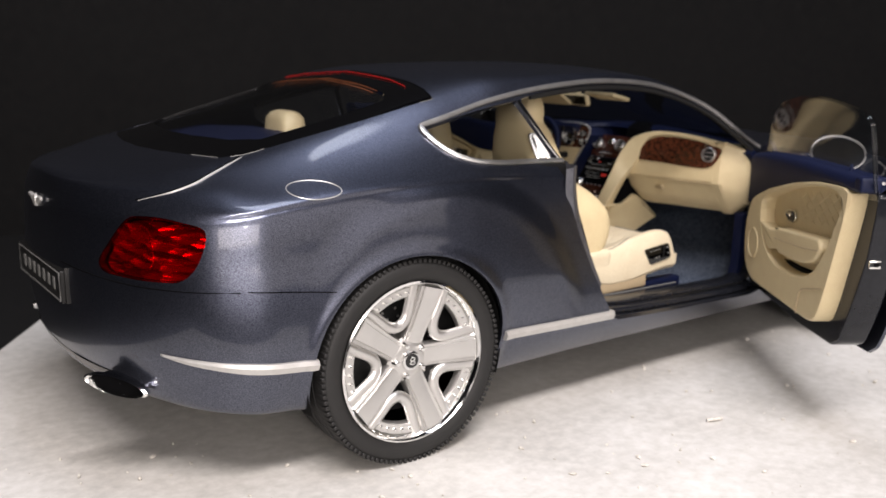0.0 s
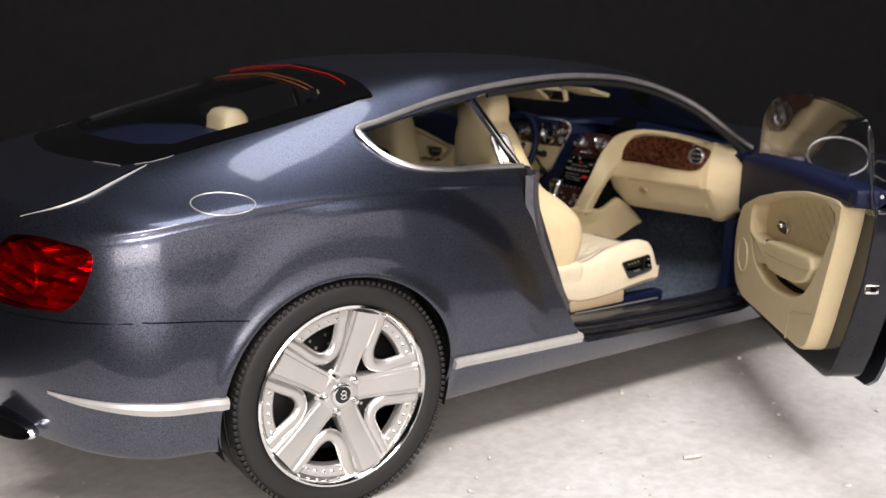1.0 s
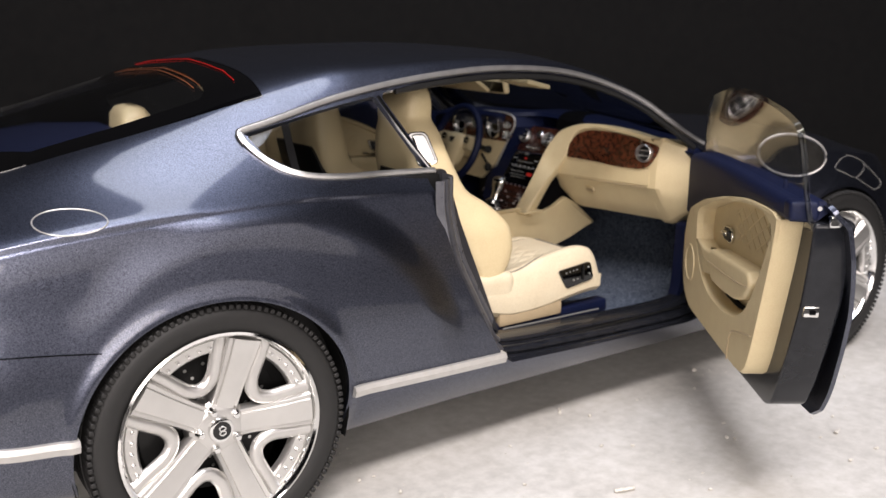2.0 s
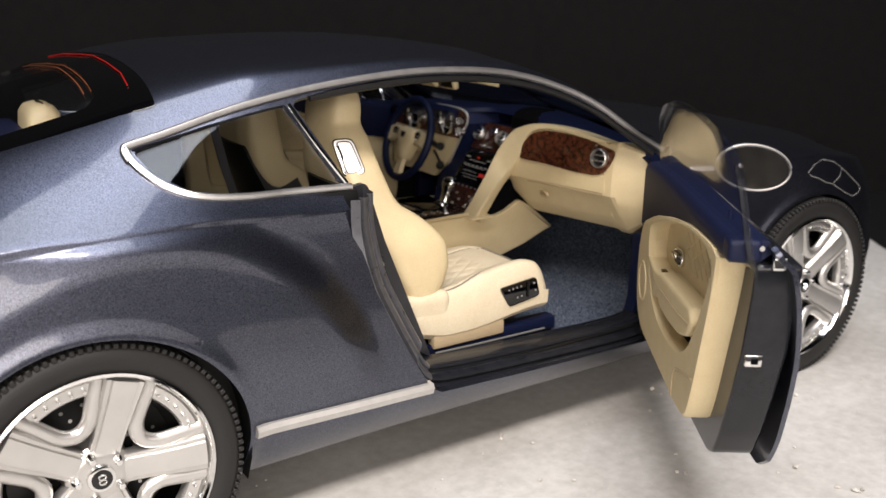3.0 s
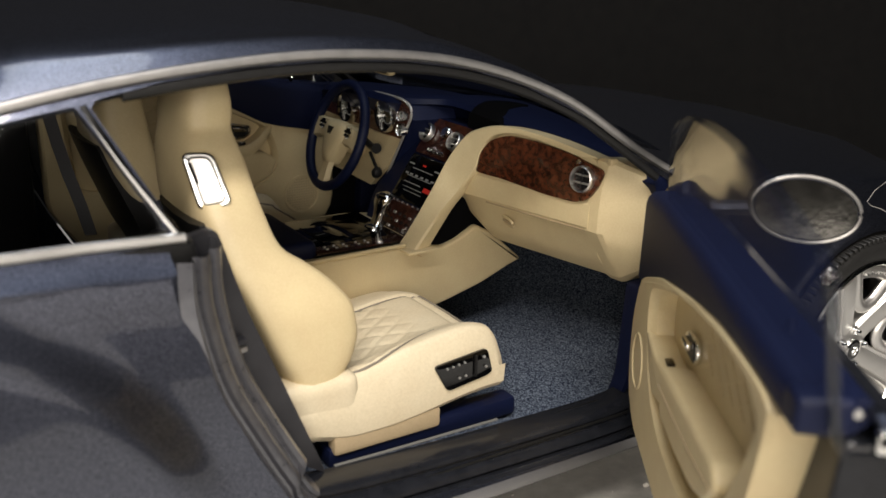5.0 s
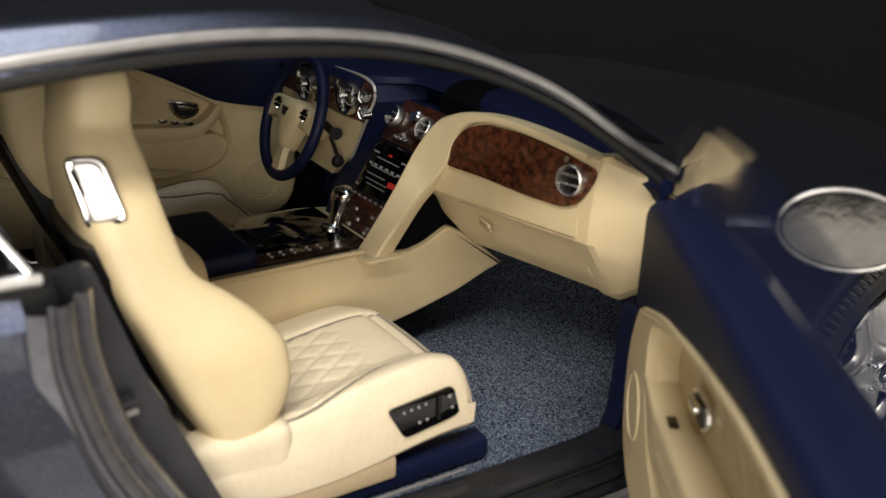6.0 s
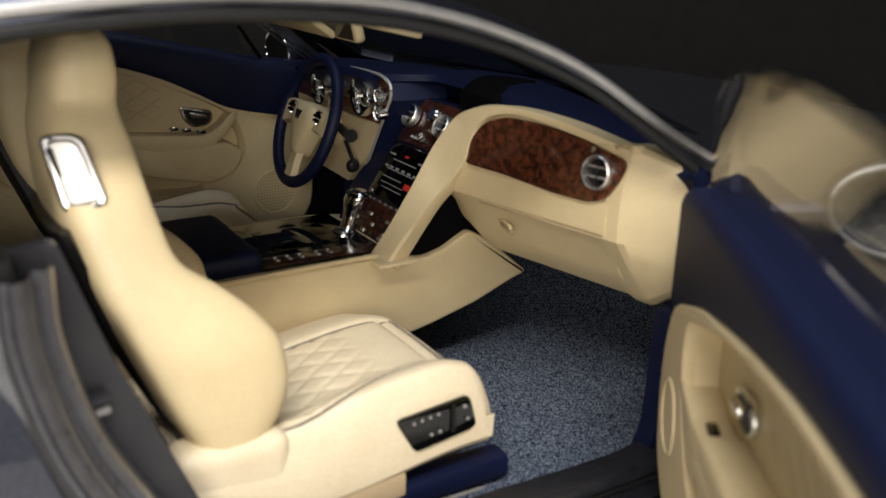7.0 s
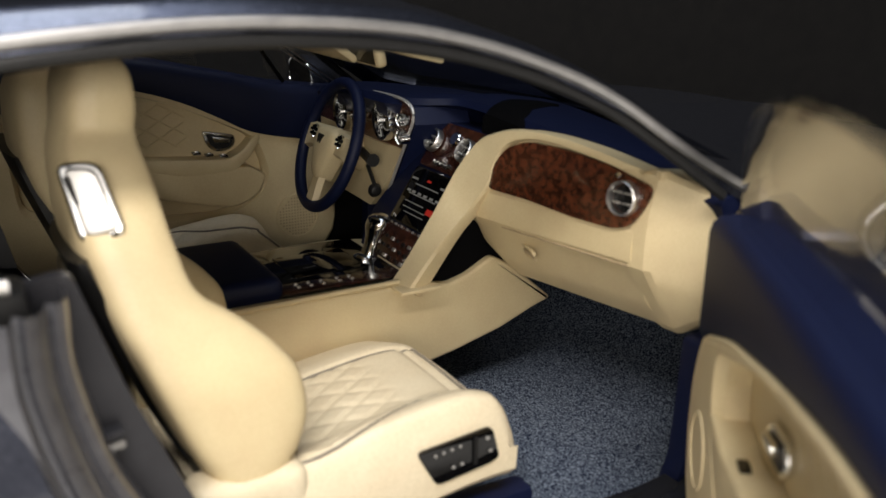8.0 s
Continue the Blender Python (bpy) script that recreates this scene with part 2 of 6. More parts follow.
def loft(rows, closed=True, caps=True, bm=None):
    """A skin over rows of equally many points."""
    own = bmesh.new()
    grid = [[own.verts.new(p) for p in row] for row in rows]
    n = len(rows[0])
    for p, q in zip(grid, grid[1:]):
        for k in range(n if closed else n - 1):
            own.faces.new((p[k], p[(k + 1) % n], q[(k + 1) % n], q[k]))
    if caps and closed:
        own.faces.new(grid[0][::-1])
        own.faces.new(grid[-1])
    bmesh.ops.recalc_face_normals(own, faces=own.faces)
    return join(bm, own)


def keyed(keys):
    """A smooth function through (x, value) pairs that does not overshoot."""
    xs, ys = np.array(keys, float).T
    h, d = np.diff(xs), np.diff(ys) / np.diff(xs)
    m = np.zeros(len(xs))
    m[0], m[-1] = d[0], d[-1]
    for i in range(1, len(xs) - 1):
        if d[i - 1] * d[i] > 0:
            w1, w2 = 2 * h[i] + h[i - 1], h[i] + 2 * h[i - 1]
            m[i] = (w1 + w2) / (w1 / d[i - 1] + w2 / d[i])

    def value(x):
        x = np.clip(np.asarray(x, float), xs[0], xs[-1])
        i = np.clip(np.searchsorted(xs, x) - 1, 0, len(h) - 1)
        t = (x - xs[i]) / h[i]
        return ys[i] * (1 + 2 * t) * (1 - t) ** 2 + m[i] * h[i] * t * (1 - t) ** 2 + ys[i + 1] * t * t * (3 - 2 * t) + m[i + 1] * h[i] * t * t * (t - 1)

    return value


def ease(a, b, x):
    t = np.clip((np.asarray(x, float) - a) / (b - a), 0, 1)
    return t * t * (3 - 2 * t)


# ---- the body: a shell swept through design lines, then cut into panels, openings and panes ----
TAIL, NOSE = -0.5, 3.0  # where the sides turn into the tail and the nose
AXLE_R, AXLE_F, HUB_Z = 0.0, 2.746, 0.363

WIDE = [  # half width of each design line along the car, from the sill up to the roof's middle
    [(-1.1, 0.80), (3.6, 0.80)],
    [(-1.1, 0.885), (-0.4, 0.90), (0.4, 0.868), (1.0, 0.852), (2.3, 0.852), (3.6, 0.87)],
    [(-0.9, 0.935), (-0.38, 0.962), (0, 0.965), (0.4, 0.945), (1, 0.94), (2, 0.94), (2.75, 0.962), (3.5, 0.93)],
    [(-0.9, 0.945), (-0.38, 0.966), (0, 0.968), (0.4, 0.953), (0.8, 0.935), (1.4, 0.935), (2.2, 0.94), (2.75, 0.965), (3.4, 0.93)],
    [(-0.9, 0.925), (-0.38, 0.945), (0, 0.952), (0.4, 0.937), (0.8, 0.915), (1.4, 0.91), (2.2, 0.92), (2.75, 0.95), (3.4, 0.9)],
    [(-0.9, 0.885), (-0.68, 0.905), (-0.38, 0.92), (0, 0.926), (0.4, 0.905), (0.8, 0.882), (1.4, 0.878), (2.2, 0.885), (2.75, 0.9), (3.4, 0.82)],
    [(-1.06, 0.72), (-0.9, 0.74), (-0.55, 0.775), (-0.2, 0.80), (0.2, 0.805), (0.5, 0.83), (0.8, 0.835), (2.0, 0.838), (2.3, 0.84), (2.75, 0.8), (3.3, 0.68), (3.6, 0.5)],
    [(-1.06, 0.57), (-0.9, 0.59), (-0.55, 0.655), (-0.2, 0.69), (0.19, 0.735), (0.4, 0.72), (0.63, 0.70), (0.9, 0.69), (1.15, 0.685), (1.4, 0.69), (1.6, 0.71),
     (1.8, 0.755), (2.02, 0.81), (2.2, 0.81), (2.75, 0.62), (3.3, 0.5), (3.6, 0.4)],
    [(-1.06, 0.44), (-0.9, 0.46), (-0.55, 0.555), (-0.2, 0.578), (0.1, 0.6), (0.3, 0.612), (0.63, 0.60), (1, 0.58), (1.4, 0.585), (1.6, 0.61), (1.8, 0.665),
     (2.05, 0.74), (2.25, 0.74), (2.75, 0.4), (3.3, 0.3)],
    [(-1.06, 0.25), (-0.5, 0.3), (0.3, 0.34), (1.5, 0.34), (2.2, 0.4), (2.75, 0.2), (3.3, 0.15)],
    [(-1.1, 0.0), (3.6, 0.0)],
]
HIGH = [  # height of the same lines
    [(-1.1, 0.339), (-0.6, 0.28), (0.4, 0.235), (2.4, 0.235), (3.5, 0.26)],
    [(-1.1, 0.359), (-0.9, 0.334), (-0.7, 0.3), (-0.4, 0.265), (0.4, 0.222), (2.4, 0.22), (2.9, 0.25), (3.5, 0.25)],
    [(-1.1, 0.467), (-0.6, 0.456), (-0.38, 0.426), (0.4, 0.377), (1, 0.362), (2.4, 0.365), (3.5, 0.392)],
    [(-1.1, 0.615), (0, 0.589), (3.5, 0.539)],
    [(-1.1, 0.763), (-0.6, 0.768), (0, 0.782), (0.6, 0.778), (2.7, 0.747), (3.5, 0.65)],
    [(-1.1, 0.891), (-0.72, 0.897), (-0.4, 0.930), (-0.1, 0.949), (0.2, 0.954), (0.6, 0.938), (1, 0.923), (1.6, 0.909), (2.2, 0.89), (2.75, 0.877), (3.2, 0.818), (3.5, 0.742)],
    [(-1.06, 0.984), (-0.9, 0.972), (-0.55, 0.982), (-0.2, 1.016), (0.2, 1.04), (0.5, 1.003), (0.8, 0.988), (2.0, 0.943), (2.3, 0.927), (2.75, 0.909), (3.2, 0.836), (3.5, 0.742)],
    [(-1.06, 0.992), (-0.9, 0.987), (-0.55, 1.026), (-0.2, 1.088), (0.19, 1.141), (0.4, 1.196), (0.63, 1.241), (0.9, 1.271), (1.15, 1.281), (1.4, 1.26), (1.6, 1.211),
     (1.8, 1.119), (2.02, 0.967), (2.2, 0.946), (2.75, 0.937), (3.3, 0.854), (3.6, 0.742)],
    [(-1.06, 0.995), (-0.9, 0.995), (-0.55, 1.048), (-0.2, 1.136), (0.1, 1.214), (0.3, 1.271), (0.63, 1.311), (1, 1.323), (1.4, 1.301), (1.6, 1.249), (1.8, 1.157),
     (2.05, 0.994), (2.25, 0.955), (2.75, 0.951), (3.3, 0.863), (3.6, 0.751)],
    [(-1.06, 0.998), (-0.9, 1.0), (-0.6, 1.049), (-0.2, 1.17), (0.2, 1.274), (0.45, 1.321), (0.8, 1.339), (1.1, 1.341), (1.45, 1.316), (1.7, 1.228), (2.0, 1.079),
     (2.25, 0.983), (2.5, 0.964), (2.9, 0.94), (3.3, 0.869), (3.6, 0.76)],
    [(-1.06, 0.999), (-0.9, 1.002), (-0.62, 1.049), (-0.3, 1.151), (0, 1.239), (0.4, 1.323), (0.8, 1.347), (1.1, 1.348), (1.4, 1.329), (1.7, 1.247), (2, 1.112),
     (2.3, 0.992), (2.5, 0.972), (2.9, 0.95), (3.3, 0.873), (3.6, 0.76)],
]
BACK = [-0.885, -0.932, -0.962, -0.975, -0.97, -0.96, -0.945, -0.94, -0.93, -0.92, -0.91]  # how far each line reaches at the tail
FRONT = [3.4, 3.5, 3.6, 3.62, 3.6, 3.55, 3.5, 3.48, 3.46, 3.44, 3.42]
RAIL_Z = keyed(HIGH[7])


def body_grid(per=12):
    turn_t, turn_n = np.linspace(0, np.pi / 2, 56), np.linspace(np.pi / 2, 0, 30)
    along = np.linspace(TAIL, NOSE, 270)[1:-1]
    lines = []
    for wide, high, back, front in zip(WIDE, HIGH, BACK, FRONT):
        xt = TAIL + (back - TAIL) * np.cos(turn_t)
        xn = NOSE + (front - NOSE) * np.cos(turn_n) ** 0.9
        x = np.r_[xt, along, xn]
        y = keyed(wide)(x) * np.r_[np.sin(turn_t) ** 0.94, np.ones(len(along)), np.sin(turn_n) ** 0.9]
        lines.append(np.stack([x, y, keyed(high)(x)], -1))
    lines = np.array(lines)
    slope = np.gradient(lines, axis=0) * 0.9
    slope[5] *= 0.5
    rows = []
    for k in range(len(lines) - 1):
        for t in np.arange(per) / per:
            rows.append(lines[k] * (1 + 2 * t) * (1 - t) ** 2 + slope[k] * t * (1 - t) ** 2 + lines[k + 1] * t * t * (3 - 2 * t) + slope[k + 1] * t * t * (t - 1))
    g = np.array(rows + [lines[-1]])
    x, y, z = g[..., 0], g[..., 1], g[..., 2]
    # the haunch over the rear wheel, which ends in a soft crease, and the rolled lips of the arches
    d = np.hypot(x - 0.15, z - 0.33)
    haunch = (1 - ease(0.575, 0.69, d)) * ease(-0.5, 0.3, x) * (1 - ease(0.93, 1.0, z)) * ease(0.35, 0.6, z)
    lip = np.exp(-((np.hypot(x - AXLE_R, 1.04 * (z - HUB_Z)) - 0.40) / 0.022) ** 2) + np.exp(-((np.hypot(x - AXLE_F, 1.04 * (z - HUB_Z)) - 0.40) / 0.022) ** 2)
    out = (y > 0.7) * (z < 1.0)
    # above the shoulder's ledge the flank first stands upright, then rolls in towards the window
    up = (np.arange(len(g)) / per - 5)[:, None]
    swell = ease(0.04, 0.42, up) * (1 - ease(0.5, 1.7, up)) * ease(-0.8, -0.55, x) * (1 - ease(0.3, 0.75, x))
    g[..., 1] = y + 0.026 * swell
    y = g[..., 1]
    # fair the shoulder and the rear pillar, where the design lines lie close together
    ease_off = np.minimum.reduce([ease(0.97, 1.03, z), ease(-0.58, -0.42, x), 1 - ease(0.35, 0.6, x)])[..., None]
    ease_off[:2] = ease_off[-3:] = 0
    for _ in range(160):
        ring = np.roll(g, 1, 0) + np.roll(g, -1, 0) + np.roll(g, 1, 1) + np.roll(g, -1, 1)
        g += 0.45 * ease_off * (ring / 4 - g)
    x, y, z = g[..., 0], g[..., 1], g[..., 2]
    g[..., 1] = -(y + 0.034 * haunch * out + 0.008 * lip * out)
    return g


GRID = body_grid()
dv, du = np.gradient(GRID, axis=0), np.gradient(GRID, axis=1)
NORM = np.cross(du, dv)
NORM /= np.linalg.norm(NORM, axis=-1, keepdims=True) + 1e-12
NORM[:, :1, 1] = NORM[:, -1:, 1] = 0
rows_n, cols_n = GRID.shape[:2]
index = np.arange(rows_n * cols_n).reshape(rows_n, cols_n)
a, b, c, d = index[:-1, :-1].ravel(), index[:-1, 1:].ravel(), index[1:, 1:].ravel(), index[1:, :-1].ravel()
SHELL = (GRID.reshape(-1, 3), NORM.reshape(-1, 3), np.r_[np.c_[a, b, c], np.c_[a, c, d]])
if (NORM[rows_n // 3, cols_n // 2, 1]) > 0:
    SHELL = (SHELL[0], -SHELL[1], SHELL[2][:, ::-1])


def cut(mesh, field):
    """Split a triangle mesh where a field of its points changes sign: what lies at field < 0, and the rest."""
    v, n, f = mesh
    s = field(v)
    s = np.where(np.abs(s) < 1e-9, 1e-9, s)
    neg = s < 0
    count = neg[f].sum(1)
    verts, norms, made = [v], [n], {}
    base = len(v)

    def mid(i, j):
        key = (min(i, j), max(i, j))
        if key not in made:
            t = s[i] / (s[i] - s[j])
            m = n[i] + (n[j] - n[i]) * t
            made[key] = base + len(made)
            verts.append((v[i] + (v[j] - v[i]) * t)[None])
            norms.append((m / (np.linalg.norm(m) + 1e-12))[None])
        return made[key]

    inside, outside = [f[count == 3]], [f[count == 0]]
    for tri in f[(count == 1) | (count == 2)].tolist():
        lone = neg[tri].sum() == 1
        k = next(k for k in range(3) if neg[tri[k]] == lone)
        p, q, r = tri[k], tri[(k + 1) % 3], tri[(k + 2) % 3]
        pq, pr = mid(p, q), mid(p, r)
        one, two = np.array([[p, pq, pr]]), np.array([[pq, q, r], [pq, r, pr]])
        (inside if lone else outside).append(one)
        (outside if lone else inside).append(two)
    v, n = np.concatenate(verts), np.concatenate(norms)

    def tidy(faces):
        faces = np.concatenate(faces)
        used, back = np.unique(faces, return_inverse=True)
        return v[used], n[used], back.reshape(-1, 3)

    return tidy(inside), tidy(outside)


def shape(points, pick):
    """A field that is negative inside a closed outline, drawn in two coordinates of a point."""
    poly = np.array([tuple(p)[:2] for p in points], float)

    def value(v):
        p = pick(v)
        near = np.full(len(p), 1e9)
        odd = np.zeros(len(p), bool)
        for (x0, y0), (x1, y1) in zip(poly, np.roll(poly, -1, 0)):
            ex, ey = x1 - x0, y1 - y0
            t = np.clip(((p[:, 0] - x0) * ex + (p[:, 1] - y0) * ey) / (ex * ex + ey * ey + 1e-18), 0, 1)
            near = np.minimum(near, np.hypot(p[:, 0] - x0 - t * ex, p[:, 1] - y0 - t * ey))
            cross = ((y0 > p[:, 1]) != (y1 > p[:, 1])) & (p[:, 0] < ex * (p[:, 1] - y0) / (ey if abs(ey) > 1e-12 else 1e-12) + x0)
            odd ^= cross
        return np.where(odd, -near, near)

    return value


def from_side(v):
    return v[:, [0, 2]]


def from_above(v):
    return v[:, :2]


def round_tail(v):
    """The angle round the tail, in degrees, and the height."""
    return np.stack([np.degrees(np.arctan2(-v[:, 1] / 0.92, -(v[:, 0] - TAIL) / 0.6)) / 50, v[:, 2]], -1)


def mirrored(mesh):
    v, n, f = mesh
    return v * (1, -1, 1), n * (1, -1, 1), f[:, ::-1]


def both(mesh):
    v, n, f = mesh
    w, m, g = mirrored(mesh)
    here = np.arange(len(v))
    there = np.where(np.abs(v[:, 1]) < 1e-7, here, here + len(v))  # both halves share the points of the middle line
    faces = np.r_[f, there[g]]
    used, back = np.unique(faces, return_inverse=True)
    return np.r_[v, w][used], np.r_[n, m][used], back.reshape(-1, 3)


def sheet(name, mesh, thick, mat, parent, label="", lift=0.0):
    """A panel with thickness: the outer skin, an inner skin and the rims between them."""
    v, n, f = mesh
    v = v + lift * n
    edges = np.r_[f[:, [0, 1]], f[:, [1, 2]], f[:, [2, 0]]]
    keys = np.sort(edges, 1)
    _, first, times = np.unique(keys, axis=0, return_index=True, return_counts=True)
    rim = edges[first[times == 1]]
    k = len(v)
    inner = v - thick * n
    ids, back = np.unique(rim, return_inverse=True)
    back = back.reshape(-1, 2)
    m = len(ids)
    top, low = 2 * k + back, 2 * k + m + back
    skirt = np.r_[np.c_[top[:, 0], low[:, 1], top[:, 1]], np.c_[top[:, 0], low[:, 0], low[:, 1]]]
    tang = np.zeros((m, 3))
    way = v[rim[:, 1]] - v[rim[:, 0]]
    side = np.cross(way, n[rim[:, 0]])
    np.add.at(tang, back[:, 0], side)
    np.add.at(tang, back[:, 1], side)
    tang /= np.linalg.norm(tang, axis=1, keepdims=True) + 1e-12
    return from_arrays(name, np.r_[v, inner, v[ids], inner[ids]], np.r_[f, f[:, ::-1] + k, skirt], mat, parent, label, np.r_[n, -n, tang, tang])


def nearest(value, axis, around, want):
    """The point of the shell with two given coordinates: axis is the one to be found. want picks among the sheets."""
    v, n = SHELL[0], SHELL[1]
    others = [k for k in range(3) if k != axis]
    gap = (v[:, others[0]] - value[0]) ** 2 + (v[:, others[1]] - value[1]) ** 2 + np.where(want(v, n), 0, 9)
    i = int(gap.argmin())
    p = v[i].copy()
    shift = n[i, others[0]] * (value[0] - v[i, others[0]]) + n[i, others[1]] * (value[1] - v[i, others[1]])
    p[others[0]], p[others[1]] = value
    p[axis] = v[i, axis] - shift / n[i, axis]
    return Vector(p), Vector(n[i])


def on_side(x, z, lift=0.0):
    p, n = nearest((x, z), 1, None, lambda v, n: (np.abs(n[:, 1]) > 0.12) & (v[:, 1] < -0.35))
    return p + lift * n


def on_top(x, y, lift=0.0):
    p, n = nearest((x, y), 2, None, lambda v, n: (n[:, 2] > 0.2))
    return p + lift * n


def on_tail(y, z, lift=0.0):
    p, n = nearest((y, z), 0, None, lambda v, n: (n[:, 0] < -0.15) & (v[:, 0] < -0.5))
    return p + lift * n


def round_corner(angle, z, lift=0.0):
    """A point of the tail by its angle round it and its height."""
    v, n = SHELL[0], SHELL[1]
    q = round_tail(v)
    i = int(((q[:, 0] - angle / 50) ** 2 + (q[:, 1] - z) ** 2 + np.where(v[:, 0] > -0.35, 9, 0)).argmin())
    p = v[i].copy()
    p[2] = z
    return Vector(p) + lift * Vector(n[i])


car = thing("model_car", "blue-grey metallic diecast model coupe with one cream-lined door open", "model car")

# outlines of the openings, in x and z as seen from the side
DOOR = [(2.045, 0.949), (2.07, 0.825), (2.075, 0.488), (2.02, 0.333), (1.9, 0.3), (1.4, 0.314), (1.02, 0.333), (0.975, 0.362), (0.93, 0.438), (0.86, 0.567),
        (0.80, 0.7), (0.757, 0.853), (0.742, 0.982), (0.772, 0.996), (0.655, 1.225), (0.80, 1.251), (0.97, 1.266), (1.15, 1.27), (1.32, 1.26), (1.48, 1.236), (1.62, 1.194), (1.8, 1.105),
        (1.93, 1.028)]
QUARTER = [(0.2, 1.138), (0.235, 1.081), (0.31, 1.037), (0.43, 1.014), (0.755, 1.0), (0.635, 1.219), (0.52, 1.202), (0.4, 1.18), (0.3, 1.159)]
REAR_GLASS = [(0.345, 0.0), (0.34, -0.2), (0.325, -0.4), (0.3, -0.648), (0.24, -0.642), (-0.1, -0.62), (-0.42, -0.59), (-0.5, -0.55), (-0.55, -0.4), (-0.585, -0.2), (-0.6, 0.0), (-0.6, 0.1), (0.345, 0.1)]
REAR_CLEAR = [(0.22, 0.0), (0.21, -0.25), (0.18, -0.49), (0.145, -0.55), (-0.12, -0.535), (-0.33, -0.5), (-0.4, -0.38), (-0.44, -0.15), (-0.45, 0.0), (-0.45, 0.1), (0.22, 0.1)]
SCREEN = [(1.5, 0.1), (1.5, 0.0), (1.49, -0.3), (1.46, -0.555), (1.55, -0.57), (1.75, -0.62), (2.03, -0.71), (2.13, -0.68), (2.25, -0.4), (2.31, 0.0), (2.31, 0.1)]

shell = SHELL
shell = cut(shell, lambda v: np.where(v[:, 1] < -0.6, np.hypot(v[:, 0] - AXLE_R, 1.04 * (v[:, 2] - HUB_Z)) - 0.392, 1))[1]
shell = cut(shell, lambda v: np.where(v[:, 1] < -0.6, np.hypot(v[:, 0] - AXLE_F, 1.04 * (v[:, 2] - HUB_Z)) - 0.392, 1))[1]
top_only = lambda outline: (lambda v: np.where((v[:, 2] > 0.93) & (v[:, 0] > -0.75), shape(outline, from_above)(v), 1))
rear_glass, shell = cut(shell, top_only(REAR_GLASS))
screen, shell = cut(shell, top_only(SCREEN))
quarter, shell = cut(shell, lambda v: np.where(v[:, 1] < -0.55, shape(smooth_line([(x, z, 0) for x, z in QUARTER], 1, True), from_side)(v), 1))
LAMP = rounded([(39 / 50, 0.75, 0), (44.5 / 50, 0.83, 0), (50 / 50, 0.905, 0), (60 / 50, 0.91, 0), (73.5 / 50, 0.885, 0), (69.4 / 50, 0.766, 0), (65 / 50, 0.718, 0), (51.7 / 50, 0.713, 0), (41 / 50, 0.72, 0)], 0.08)
lens, shell = cut(shell, lambda v: np.where(v[:, 0] < -0.55, shape(LAMP, round_tail)(v), 1))
half = shell
door_skin, right_half = cut(shell, lambda v: np.where(v[:, 1] < -0.55, shape(DOOR, from_side)(v), 1))
joined = both(right_half)
body = sheet("body_shell", joined, 0.02, PAINT, car, "blue-grey metallic painted body with a clear coat")

border, clear = cut(rear_glass, top_only(REAR_CLEAR))[::-1]
pane = sheet("rear_window", both(clear), 0.008, GLASS, car, "clear rear window", lift=-0.004)
pane.visible_shadow = False
sheet("window_border", both(border), 0.012, GLOSS, pane, "glossy black border of the rear window", lift=-0.002)
# tint added to the glass so that less light reaches the dashboard
sheet("windscreen", both(screen), 0.008, SMOKED, car, "windscreen with a tint added to dim the dashboard", lift=-0.004)
for k, mesh in enumerate((quarter, mirrored(quarter))):
    pane = sheet("quarter_window", mesh, 0.008, GLASS, car, "clear rear quarter window", lift=-0.012)
    pane.visible_shadow = False


def side_tube(points, r, name, mat, parent, lift=0.0, flat=0.6, label="", both_sides=True, n=6, closed=False):
    line = smooth_line([(x, z, 0) for x, z in points], n, closed)
    bm = tube([on_side(p.x, p.y, lift) for p in line], r, 8, closed, flat, (0, -1, 0.3))
    part(name, bm, mat, parent, label)
    if both_sides:
        bm = tube([on_side(p.x, p.y, lift) * Vector((1, -1, 1)) for p in line], r, 8, closed, flat, (0, 1, 0.3))
        part(name, bm, mat, parent, label)


# bright line round the side windows, from the mirror over the roof to the tip and back along the waist
rail = [(x, float(RAIL_Z(x)) + dz) for x, dz in ((2.03, 0.0), (1.9, 0.0), (1.75, 0.0), (1.6, 0), (1.45, 0), (1.3, 0), (1.1, 0), (0.9, 0), (0.7, 0), (0.5, 0), (0.3, 0), (0.2, 0.003), (0.185, -0.002), (0.184, -0.012), (0.19, -0.03))]
side_tube(rail, 0.011, "window_trim", RAIL, body, 0.004, 0.8, "satin bright strip over the side windows")
side_tube([(x, float(RAIL_Z(x)) - 0.018) for x in (1.98, 1.9, 1.75, 1.6, 1.45, 1.3, 1.1, 0.9, 0.72)], 0.011, "window_seal", BLACK, body, -0.012, 0.8, "black rubber seal under the roof edge")
side_tube([(0.185, 1.141), (0.2, 1.102), (0.25, 1.054), (0.33, 1.021), (0.45, 1.005), (0.6, 0.998), (0.775, 0.99)], 0.0105, "window_trim", BRIGHT, body, 0.004, 0.8, "satin bright strip under the quarter window")
side_tube([(0.765, 1.001), (0.7, 1.111), (0.648, 1.219)], 0.008, "window_post", CHROME, body, -0.002, 0.6, "bright post at the end of the quarter window")
